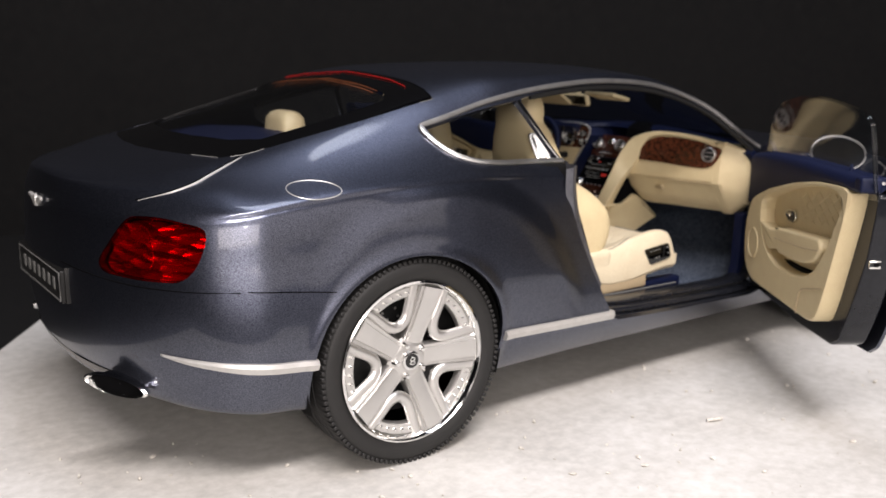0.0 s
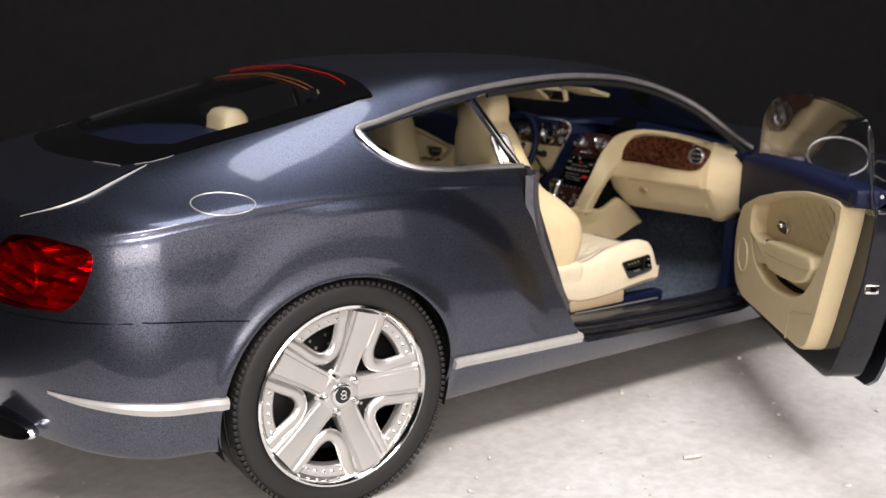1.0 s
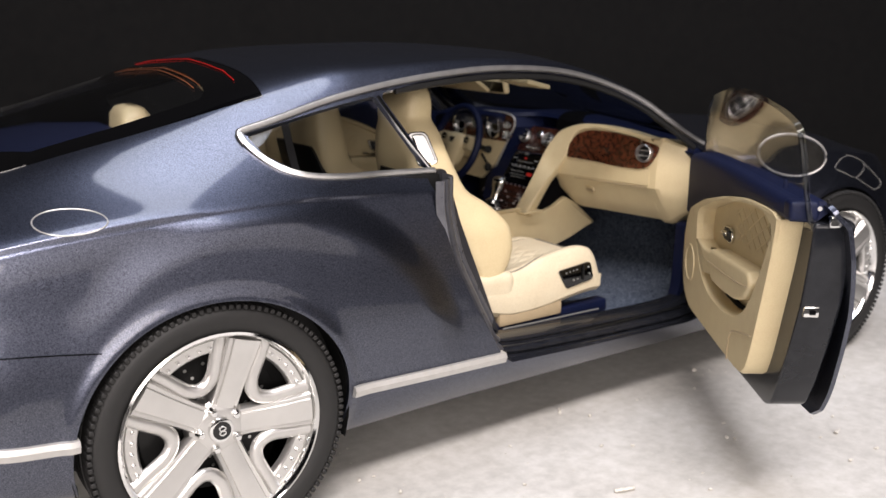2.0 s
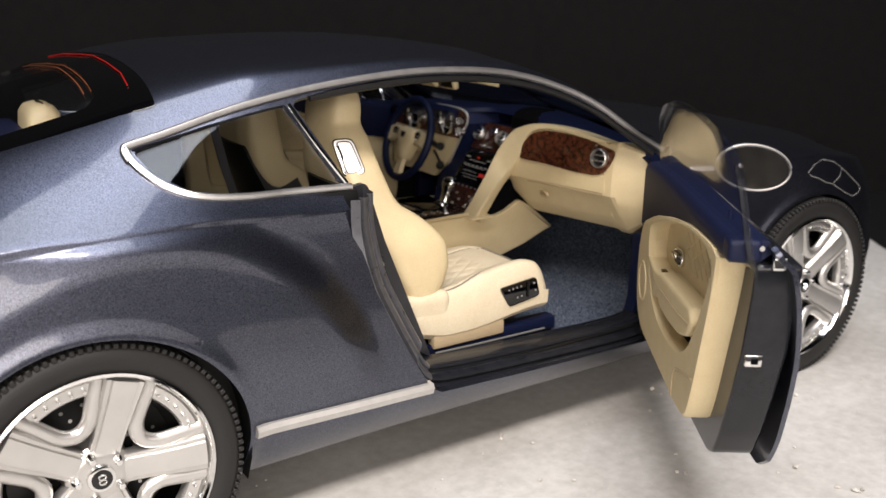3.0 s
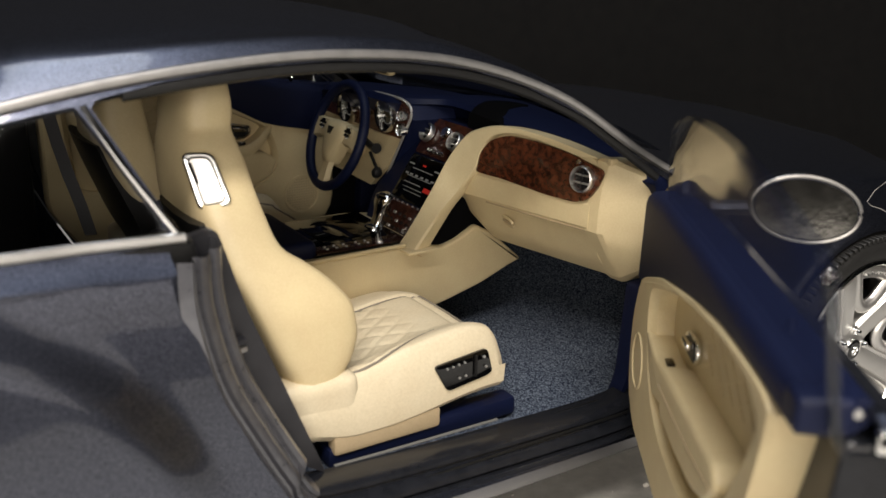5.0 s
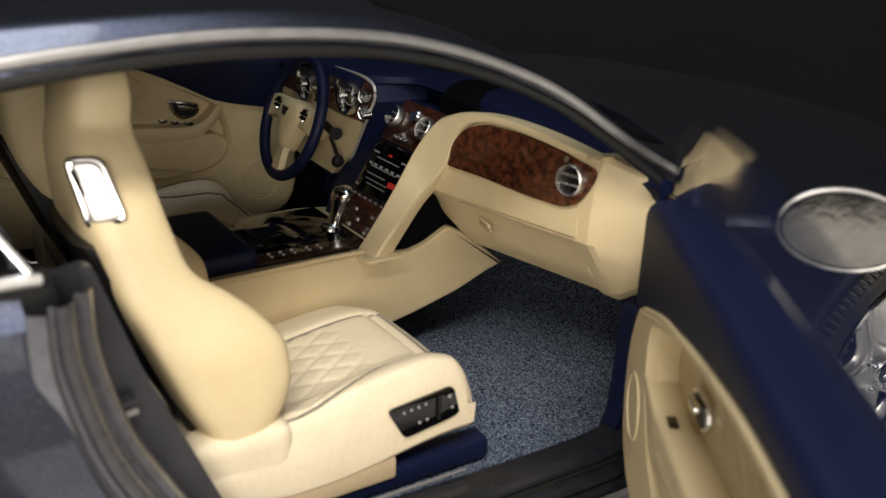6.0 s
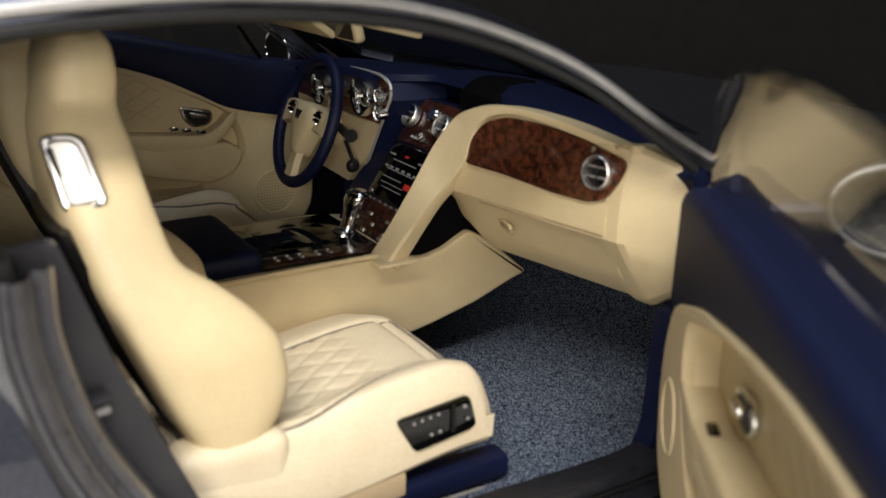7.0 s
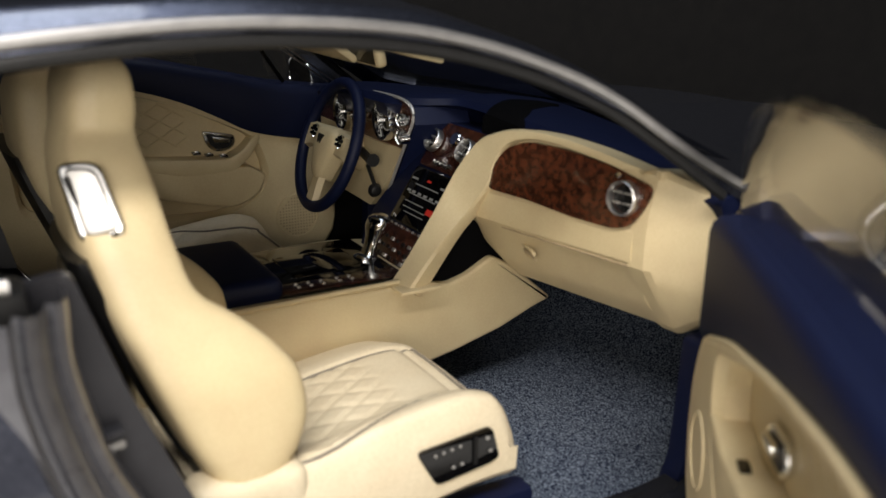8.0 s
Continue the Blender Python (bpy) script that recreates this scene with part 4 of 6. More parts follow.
for s in (-1, 1):
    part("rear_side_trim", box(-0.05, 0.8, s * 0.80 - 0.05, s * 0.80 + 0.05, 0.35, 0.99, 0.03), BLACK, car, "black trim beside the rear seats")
    part("roof_side_lining", tube([Vector((x, s * (float(keyed(WIDE[7])(x)) - 0.05), float(RAIL_Z(x)) - 0.008)) for x in np.linspace(0.2, 1.9, 24)], 0.014, 8, False, 0.7), MATT, car)
lining = [[Vector((x, y * (1 - 0.1 * abs(x - 1)), float(keyed(HIGH[10])(x)) - 0.03 - 0.045 * (y / 0.6) ** 2)) for y in np.linspace(-0.6, 0.6, 13)] for x in np.linspace(0.42, 1.5, 14)]
part("headlining", loft(lining, closed=False), MATT, car, "dark headlining")

# floor: blue flocked carpet with a toe board
rows = []
for x, z in ((0.95, 0.335), (1.2, 0.33), (1.6, 0.325), (2.0, 0.325), (2.15, 0.335), (2.27, 0.38), (2.4, 0.48), (2.5, 0.62)):
    rows.append([Vector((x, y, z)) for y in np.linspace(-0.78, 0.78, 25)])
part("carpet", loft(rows, closed=False), CARPET, car, "speckled blue flocked carpet")
part("firewall", box(2.5, 2.56, -0.8, 0.8, 0.3, 0.86), MATT, car)
for s in (-1, 1):
    part("kick_panel", side_slab([(1.94, 0.33), (1.968, 0.40), (1.98, 0.655), (2.45, 0.655), (2.45, 0.33)], s * 0.76 + 0.02, 0.05, 0.02, 0.008), NAVY, car, "navy kick panel")

# centre console
console = part("centre_console", side_slab([(1.02, 0.36), (1.02, 0.645), (1.3, 0.65), (1.62, 0.648), (1.70, 0.64), (1.75, 0.632), (1.80, 0.645), (1.87, 0.682), (1.93, 0.65), (2.05, 0.545), (2.0, 0.53), (1.9, 0.49), (1.77, 0.455), (1.6, 0.42), (1.4, 0.36)], 0.205, 0.41, 0.014, 0.010, 3), CREAM, car, "cream centre console")
part("console_top", box(1.22, 1.66, -0.165, 0.165, 0.645, 0.657, 0.004), GLOSS, console, "gloss black top of the console")
part("console_burl", box(1.36, 1.655, -0.163, -0.1, 0.6545, 0.6585, 0.002), SHADED_BURL, console, "burl strip on the console in the shaded tone")
part("console_well", box(1.42, 1.6, -0.07, 0.09, 0.651, 0.66, 0.004), GLOSS, console)
part("console_edge", tube([Vector((x, -0.203, 0.655 + 0.002 * math.sin(9 * x))) for x in np.linspace(1.1, 1.62, 14)], 0.006, 6), CREAM, console)
part("cubby_lid", box(0.98, 1.36, -0.17, 0.17, 0.64, 0.70, 0.028, 4), NAVY, console, "navy padded lid of the cubby box")
for x in (1.40, 1.43, 1.46, 1.5, 1.53):
    for y in (-0.135, -0.115):
        part("console_button", box(x, x + 0.008, y - 0.0035, y + 0.0035, 0.655, 0.662, 0.002), SILVER, console)
lever = part("gear_lever", loft([[Vector((x + r * math.cos(a) * 0.75, r * math.sin(a), z)) for a in [2 * math.pi * k / 14 for k in range(14)]] for x, z, r in ((1.632, 0.645, 0.026), (1.636, 0.665, 0.022), (1.645, 0.69, 0.021), (1.653, 0.71, 0.025), (1.659, 0.728, 0.033), (1.664, 0.742, 0.036), (1.668, 0.752, 0.034), (1.671, 0.758, 0.026), (1.672, 0.760, 0.010))]), CHROME, console, "bright gear lever")
part("lever_collar", lathe([(0.03, 0.0), (0.03, 0.006), (0.02, 0.012), (0.0, 0.012)], 20, axis="z"), CHROME, lever).location = S * Vector((1.63, 0, 0.656))

# dashboard: navy pad, cream wing round the burl panel, glovebox, end cap
top_front = keyed([(-0.8, 1.99), (-0.6, 1.95), (-0.3, 1.91), (-0.1, 1.91), (0.03, 1.9), (0.09, 1.83), (0.2, 1.77), (0.6, 1.77), (0.8, 1.85)])
top_high = keyed([(-0.8, 0.953), (-0.62, 0.974), (-0.45, 1.0), (-0.25, 1.02), (0, 1.03), (0.12, 1.025), (0.3, 1.022), (0.6, 1.0), (0.8, 0.95)])
rows = []
for y in np.linspace(-0.8, 0.8, 65):
    f, h = float(top_front(y)), float(top_high(y))
    back = 2.3 - 0.28 * (y / 0.8) ** 2
    lip = 0.03 + 0.06 * min(1.0, abs(y + 0.02) / 0.16) ** 4
    rows.append([Vector((x, y, z)) for x, z in ((f + 0.05, h - lip), (f + 0.012, h - 0.55 * lip), (f, h - 0.022), (f + 0.012, h - 0.006), (f + 0.06, h + 0.003), (f + 0.14, h - 0.002), ((f + back) / 2 + 0.05, h - 0.02), (back, min(h - 0.045, 0.945)), (back, h - 0.15))])
dash = part("dashboard", loft(rows), NAVY, car, "navy dashboard pad with cream and burl trim")


def dash_x(y, z):
    return 1.78 - 0.21 * y + 0.15 * (z - 0.95)


def dash_plate(points, lift, depth, mat, name, parent, label="", r=0.02, bevel=0.003):
    """A plate on the slanted face of the dashboard; its outline is in y and z."""
    bm = slab([(-y, z, 0) for y, z in points], depth, r, bevel)
    for v in bm.verts:
        y, z, d = -v.co.x, v.co.y, v.co.z
        v.co = Vector((dash_x(y, z) - lift - d, y, z))
    bmesh.ops.recalc_face_normals(bm, faces=bm.faces)
    return part(name, bm, mat, parent, label)


dash_plate([(-0.2, 0.855), (-0.205, 0.93), (-0.25, 0.99), (-0.34, 1.005), (-0.55, 0.99), (-0.655, 0.97), (-0.66, 0.85)], -0.04, 0.03, CREAM, "dash_face", dash, "cream face of the dashboard", 0.03)
dash_plate([(-0.258, 0.868), (-0.268, 0.92), (-0.3, 0.966), (-0.36, 0.989), (-0.46, 0.989), (-0.57, 0.978), (-0.692, 0.952), (-0.68, 0.905), (-0.655, 0.868), (-0.62, 0.855), (-0.52, 0.855), (-0.38, 0.866)], -0.002, 0.012, BURL, "burl_panel", dash, "glossy red-brown burl wood panel", 0.025, 0.004)
wing_left = smooth_line([(1.622, -0.168, 0.640), (1.668, -0.166, 0.697), (1.728, -0.163, 0.785), (1.79, -0.16, 0.88), (1.828, -0.20, 0.958), (1.842, -0.25, 0.988), (1.858, -0.323, 1.009), (1.878, -0.419, 1.013), (1.902, -0.542, 1.002), (1.927, -0.672, 0.981)], 6)
wing_right = smooth_line([(1.640, -0.238, 0.640), (1.678, -0.232, 0.684), (1.735, -0.227, 0.745), (1.79, -0.228, 0.80), (1.822, -0.266, 0.872), (1.834, -0.275, 0.924), (1.849, -0.307, 0.973), (1.867, -0.376, 0.994), (1.887, -0.469, 0.993), (1.913, -0.604, 0.974)], 6)
rows = []
for i, (p, q) in enumerate(zip(wing_left, wing_right)):
    across = (q - p).normalized()
    ahead = (wing_left[min(i + 1, len(wing_left) - 1)] - wing_left[max(i - 1, 0)]).normalized()
    face = across.cross(ahead).normalized()
    if face.x > 0:
        face = -face
    w = (q - p).length
    rows.append([p - face * 0.03, p + face * 0.008, p + face * 0.014 + across * min(0.005, w / 4), (p + q) / 2 + face * 0.015, q + face * 0.013 - across * min(0.005, w / 4), q + face * 0.007, q - face * 0.03])
part("dash_wing", loft(rows), CREAM, dash, "flat cream band that sweeps from console to door")
part("wing_foot", box(1.60, 1.70, -0.258, -0.165, 0.643, 0.651, 0.003), CREAM, dash)
vent_at = Vector((dash_x(-0.637, 0.92) - 0.017, -0.637, 0.922))
face_turn = Matrix.Rotation(math.atan2(0.21, 1), 4, "Z") @ Matrix.Rotation(radians(8), 4, "Y")


def round_vent(at, r, parent, facing):
    ring = lathe([(r * 0.86, 0.006), (r * 0.88, -0.008), (r * 0.94, -0.012), (r * 1.03, -0.009), (r * 1.06, 0.006)], 32)
    turned(ring, Matrix.Translation(at) @ facing @ Matrix.Rotation(radians(-90), 4, "Z"))
    root = part("air_vent", ring, BRIGHT, parent, "round bright air vent")
    core = lathe([(0.0, 0.006), (r * 0.82, 0.006)], 28)
    part("vent_bowl", turned(core, Matrix.Translation(at) @ facing @ Matrix.Rotation(radians(-90), 4, "Z")), BLACK, root)
    for k in (-0.3, 0.3):
        w = r * math.sqrt(0.64 - k * k * 0.8)
        vane = box(-0.004, 0.006, -w, w, k * r - 0.0022, k * r + 0.0022, 0.001, 1)
        part("vane", turned(vane, Matrix.Translation(at) @ facing), SILVER, root)
    bar = box(-0.004, 0.004, -r * 0.06, r * 0.06, -r * 0.75, r * 0.75, 0.001, 1)
    part("vane", turned(bar, Matrix.Translation(at) @ facing), BLACK, root)
    return root


round_vent(vent_at, 0.034, dash, face_turn)
stud = lathe([(0.0, -0.008), (0.005, -0.007), (0.007, 0.0)], 14)
part("vent_stop", turned(stud, Matrix.Translation((dash_x(-0.612, 0.962) - 0.012, -0.612, 0.962)) @ face_turn @ Matrix.Rotation(radians(-90), 4, "Z")), CHROME, dash, "small bright stop knob")

# glovebox: a swelling cream box under the burl
rows = []
for y in np.linspace(-0.17, -0.66, 30):
    k = max(0.0, min(1.0, (-0.17 - y) / 0.1))
    k = math.sqrt(1 - (1 - k) ** 2)
    base = 1.78 - 0.21 * y
    low = 0.64 + 0.10 * (1 - k)
    hi = 0.868
    dx = 0.03 * (1 - k)
    mid = 0.782 - 0.012 * (1 - k)
    profile = [(base + 0.03, hi), (base - 0.008 + dx, hi - 0.002), (base - 0.014 + dx, hi - 0.012), (base - 0.018 + dx, 0.5 * (hi + mid)), (base - 0.016 + dx, mid + 0.012), (base - 0.008 + dx, mid), (base + 0.006 + dx, mid - 0.016),
               (base + 0.03 + 0.6 * dx, 0.5 * (mid + low) - 0.006), (base + 0.066, low + 0.02), (base + 0.082, low + 0.004), (base + 0.1, low), (base + 0.3, low + 0.02), (base + 0.3, hi)]
    rows.append([Vector((x, y, z)) for x, z in profile])
box_root = part("glovebox", loft(rows), CREAM, dash, "cream glovebox under the burl panel", sharp=22)
line = [Vector((1.78 - 0.21 * y - 0.010, y, 0.784)) for y in np.linspace(-0.30, -0.655, 20)]
part("lid_seam", tube(line, 0.0025, 6), TAN, box_root)
line = [Vector((1.78 - 0.21 * y + dx, y, z)) for y, z, dx in ((-0.262, 0.776, 0.004), (-0.268, 0.745, 0.022), (-0.285, 0.715, 0.04), (-0.32, 0.69, 0.053))]
part("lid_seam", tube(smooth_line(line, 5), 0.0025, 6), TAN, box_root)
on_lid = Matrix.Translation((1.865, -0.365, 0.738)) @ Matrix.Rotation(-0.21, 4, "Z") @ Matrix.Rotation(radians(-21), 4, "Y")
oval = [Vector((0, 0.034 * math.cos(a) * abs(math.cos(a)) ** -0.4, 0.012 * math.sin(a) * abs(math.sin(a)) ** -0.4)) for a in [0.1 + 2 * math.pi * k / 28 for k in range(28)]]
part("lid_handle", turned(tube(oval, 0.0042, 8, True), on_lid), CREAM, box_root, "recessed cream lid handle")
part("handle_slot", turned(box(-0.0035, 0.004, -0.03, 0.03, -0.008, 0.003, 0.002), on_lid), TAN, box_root)
# end cap: carries the glovebox's shape on to a ridge, then turns away to the door in one flat facet
left_end = [(2.2, 0.95), (1.943, 0.979), (1.928, 0.971), (1.908, 0.90), (1.902, 0.84), (1.902, 0.786), (1.926, 0.745), (1.958, 0.694), (1.990, 0.648), (2.01, 0.632), (2.2, 0.64)]
right_end = [(2.2, 0.92), (2.006, 0.946), (1.996, 0.94), (1.990, 0.90), (1.990, 0.84), (1.990, 0.786), (1.991, 0.75), (1.993, 0.715), (1.996, 0.70), (2.006, 0.692), (2.2, 0.694)]
rows = [[Vector((x + dx, y, z)) for x, z in ends] for ends, y, dx in ((left_end, -0.652, 0.0), (left_end, -0.69, 0.006), ([(0.92 * a + 0.08 * c, 0.92 * b + 0.08 * d) for (a, b), (c, d) in zip(left_end, right_end)], -0.703, 0.008), (right_end, -0.778, 0.0), ([(x + 0.012, z) for x, z in right_end], -0.785, 0.0))]
part("dash_end_cap", loft(rows), CREAM, dash, "cream end cap of the dashboard", sharp=14)
part("cap_nub", box(1.93, 1.955, -0.70, -0.684, 0.965, 0.984, 0.005), CREAM, dash)
# near-black crescent laid just above the pad, tapering towards the windscreen
left_line = keyed([(1.9, -0.10), (1.97, -0.083), (2.04, -0.103), (2.085, -0.15)])
right_line = keyed([(1.9, -0.275), (1.95, -0.228), (2.0, -0.195), (2.05, -0.172), (2.085, -0.153)])
rows = []
for x in np.linspace(1.9, 2.085, 20):
    row = []
    for k in range(9):
        y = float(left_line(x)) + (float(right_line(x)) - float(left_line(x))) * k / 8
        f, h = float(top_front(y)), float(top_high(y))
        lift = 0.0045 if 0 < k < 8 else -0.004
        row.append(Vector((x, y, lift + h + float(keyed([(-0.02, -0.03), (0.0, -0.018), (0.012, -0.006), (0.06, 0.003), (0.14, -0.002), (0.24, -0.02)])(x - f)))))
    rows.append(row)
rows = [[p + Vector((-0.004, 0, -0.05)) for p in rows[0]]] + rows
part("black_crescent", loft(rows, closed=False), NEAR_BLACK, dash, "smooth black crescent over the middle vents")
# shade between wing and console, put in as a near-black sheet
part("shade_sheet", side_slab([(1.66, 0.635), (1.81, 0.82), (1.95, 0.82), (1.95, 0.60), (1.8, 0.60)], -0.165, 0.02, 0.01), NEAR_BLACK, dash, "near-black sheet that stands in for the shade beside the console")

# centre stack: navy slope with vents, radio and buttons
slope = Matrix(((0, 0.54, -0.842, 1.711), (1, 0, 0, -0.012), (0, 0.842, 0.54, 0.659), (0, 0, 0, 1)))  # a slab's x is the car's y, its y runs up the slope, its z comes out of it


def stack_plate(x0, x1, y0, y1, lift, depth, mat, name, parent, label="", r=0.012, bevel=0.002):
    bm = slab([(x0, y0, 0), (x1, y0, 0), (x1, y1, 0), (x0, y1, 0)], depth, r, bevel)
    turned(bm, slope @ Matrix.Translation((0, 0, lift)))
    bmesh.ops.recalc_face_normals(bm, faces=bm.faces)
    return part(name, bm, mat, parent, label)


rows = []
for k in range(16):
    t = k / 15
    v = -0.04 + 0.40 * t
    w = 0.155
    left = float(keyed([(0.62, 0.16), (0.72, 0.2), (0.8, 0.165), (0.9, 0.115), (1.0, 0.095)])((slope @ Vector((0, v, 0))).z))
    p = slope @ Vector((0, v, 0))
    rows.append([Vector((p.x + dx, y, p.z + dz)) for dx, y, dz in ((0.3, -w * 0.92, -0.05), (0.03, -w * 0.92, -0.01), (-0.008, -w * 0.86, 0.0), (-0.008, left - 0.01, 0.0), (0.0, left, 0.0), (0.03, left + 0.012, -0.01), (0.3, left + 0.012, -0.05))])
stack = part("console_slope", loft(rows), NAVY, dash, "navy centre stack")
stack_plate(-0.135, 0.095, 0.228, 0.352, 0.004, 0.008, SHADED_BURL, "stack_burl", stack, "burl panel round the middle vents")
stack_plate(-0.1, 0.095, 0.07, 0.222, 0.004, 0.010, GLOSS, "radio", stack, "gloss black radio panel with white markings")
stack_plate(-0.105, 0.1, -0.035, 0.065, 0.004, 0.008, SHADED_BURL, "stack_burl", stack, "burl panel with small buttons")
for x in (-0.09, 0.066):
    at = slope @ Vector((x, 0.295, 0.022))
    round_vent(at, 0.029, stack, Matrix.Rotation(radians(32), 4, "Y"))
clock = lathe([(0.0, -0.004), (0.016, -0.004), (0.02, 0.0), (0.02, 0.01)], 24)
part("clock", turned(clock, slope @ Matrix.Translation((-0.014, 0.315, 0.018)) @ Matrix.Rotation(radians(-90), 4, "X")), CHROME, stack, "small bright clock")
for x in (-0.03, -0.01, 0.012, 0.032):
    knob = lathe([(0.0, -0.012), (0.006, -0.011), (0.008, 0.0)], 12)
    part("vent_stop", turned(knob, slope @ Matrix.Translation((x - 0.014, 0.245, 0.012)) @ Matrix.Rotation(radians(-90), 4, "X")), CHROME, stack)
bars = [(-0.06, 0.055, 0.175, 0.1775), (-0.07, 0.065, 0.148, 0.1505), (-0.03, 0.065, 0.127, 0.1295), (-0.05, 0.06, 0.112, 0.114), (-0.055, 0.045, 0.1, 0.102)]
for x0, x1, y0, y1 in bars:
    stack_plate(x0, x1, y0, y1, 0.0145, 0.001, PALE, "marking", stack, "", 0, 0)
for x in (-0.075, -0.045, -0.015, 0.015, 0.045, 0.07):
    stack_plate(x - 0.008, x + 0.008, 0.152, 0.158, 0.0145, 0.001, PALE, "marking", stack, "", 0, 0)
    stack_plate(x - 0.004, x + 0.004, 0.06, 0.066, 0.0145, 0.002, SILVER, "radio_button", stack, "", 0, 0)
stack_plate(-0.088, -0.052, 0.115, 0.130, 0.0145, 0.001, RED, "red_marking", stack, "", 0, 0)
for x in (-0.075, 0.07):
    stack_plate(x - 0.014, x + 0.014, 0.186, 0.191, 0.0145, 0.001, PALE, "marking", stack, "", 0, 0)
stack_plate(-0.008, 0.01, 0.19, 0.196, 0.0145, 0.001, RED, "red_marking", stack, "", 0, 0)
for row_v in (-0.02, 0.003, 0.026):
    for k in range(7):
        x = -0.09 + 0.03 * k
        stack_plate(x - 0.006, x + 0.006, row_v - 0.004, row_v + 0.004, 0.012, 0.003, BLACK if (k + int(row_v * 99)) % 3 else SILVER, "stack_button", stack, "", 0, 0)

# instruments and steering wheel
hood = smooth_line([(1.795, 0.30, 0.64), (1.795, 0.253, 0.688), (1.795, 0.172, 0.807), (1.795, 0.096, 0.918), (1.795, 0.061, 0.975), (1.795, 0.08, 1.01), (1.795, 0.181, 1.019), (1.795, 0.407, 1.006), (1.795, 0.62, 0.975)], 6)
cluster = part("instrument_panel", loft([[Vector((1.80, y, z)) for y, z in ((0.17, 0.82), (0.07, 0.965), (0.085, 1.008), (0.18, 1.014), (0.41, 1.0), (0.62, 0.97), (0.68, 0.9), (0.68, 0.82))], [Vector((1.806, y, z)) for y, z in ((0.17, 0.82), (0.07, 0.965), (0.085, 1.008), (0.18, 1.014), (0.41, 1.0), (0.62, 0.97), (0.68, 0.9), (0.68, 0.82))]]), BURL, dash, "burl instrument panel with bright-ringed dials")
cowl = [(0.2, 0.7), (0.162, 0.807), (0.09, 0.916), (0.062, 0.96), (0.085, 1.0), (0.181, 1.014), (0.41, 1.006), (0.63, 0.98), (0.69, 0.9), (0.69, 0.7)]
part("cowl", loft([[Vector((x, y + dy, z)) for y, z in cowl] for x, dy in ((1.802, 0.0), (1.84, -0.01), (1.95, -0.02))]), NAVY, cluster, "navy cowl round the instruments")
part("cluster_trim", tube(hood, 0.0042, 8), TRIM, cluster, "bright bead round the instruments")
part("column_panel", loft([[Vector((x, y, z)) for x, y, z in ((1.795, 0.125, 0.888), (1.785, 0.19, 0.79), (1.785, 0.3, 0.70), (1.8, 0.68, 0.70), (1.80, 0.68, 0.89), (1.79, 0.3, 0.885))], [Vector((1.9, y, z)) for y, z in ((0.125, 0.888), (0.19, 0.79), (0.3, 0.70), (0.68, 0.70), (0.68, 0.89), (0.3, 0.885))]]), CREAM, cluster, "cream panel under the instruments")
for y, z, r in ((0.205, 0.952, 0.052), (0.47, 0.935, 0.05), (0.1, 0.925, 0.018), (0.098, 0.97, 0.016), (0.34, 0.955, 0.022)):
    ring = lathe([(r * 0.86, 0.0), (r * 0.9, -0.02), (r, -0.024), (r * 1.05, -0.01), (r * 1.05, 0.0)], 30)
    dial = part("dial", turned(ring, Matrix.Translation((1.797, y, z)) @ Matrix.Rotation(radians(-90), 4, "Z")), CHROME, cluster, "bright-ringed dial")
    face = lathe([(0.0, -0.004), (r * 0.88, -0.004)], 28)
    part("dial_face", turned(face, Matrix.Translation((1.797, y, z)) @ Matrix.Rotation(radians(-90), 4, "Z")), GLOSS, dial)
    ticks = bmesh.new()
    for k in range(22):
        a = radians(-130 + 260 * k / 21)
        tick = box(-0.001, 0.001, -0.0015, 0.0015, r * 0.66, r * 0.8)
        join(ticks, turned(tick, Matrix.Translation((1.791, y, z)) @ Matrix.Rotation(a, 4, "X")))
    join(ticks, turned(lathe([(r * 0.5, -0.002), (r * 0.54, -0.002)], 24), Matrix.Translation((1.793, y, z)) @ Matrix.Rotation(radians(-90), 4, "Z")))
    part("dial_marks", ticks, WHITE, dial)
for y, z, r in ((0.415, 0.955, 0.012),):
    part("warning_light", turned(box(-0.003, 0.003, -0.03, 0.012, -0.008, 0.02, 0.002), Matrix.Translation((1.796, y, z + 0.02))), RED, cluster)

wheel_at = Matrix.Translation((1.70, 0.385, 0.862)) @ Matrix.Rotation(radians(-2), 4, "Z") @ Matrix.Rotation(radians(-70), 4, "Y")
rim = tube([Vector((0.176 * math.cos(2 * math.pi * k / 56), 0.176 * math.sin(2 * math.pi * k / 56), 0)) for k in range(56)], 0.0165, 12, True)
steering = part("steering_wheel", turned(rim, wheel_at), NAVY, car, "navy-rimmed steering wheel with cream hub")
outline = rounded([(-0.10, -0.022, 0), (-0.06, -0.042, 0), (0.0, -0.07, 0), (0.038, -0.068, 0), (0.05, -0.034, 0), (0.052, 0.034, 0), (0.038, 0.068, 0), (0.0, 0.07, 0), (-0.06, 0.042, 0), (-0.10, 0.022, 0)], 0.03, 4)
hub = loft([[Vector((p.x * k, p.y * k, h)) for p in outline] for k, h in ((1.0, -0.03), (1.0, 0.0), (0.96, 0.012), (0.86, 0.02), (0.62, 0.027), (0.3, 0.03), (0.05, 0.031))])
part("wheel_hub", turned(hub, wheel_at), CREAM, steering, "domed cream hub")
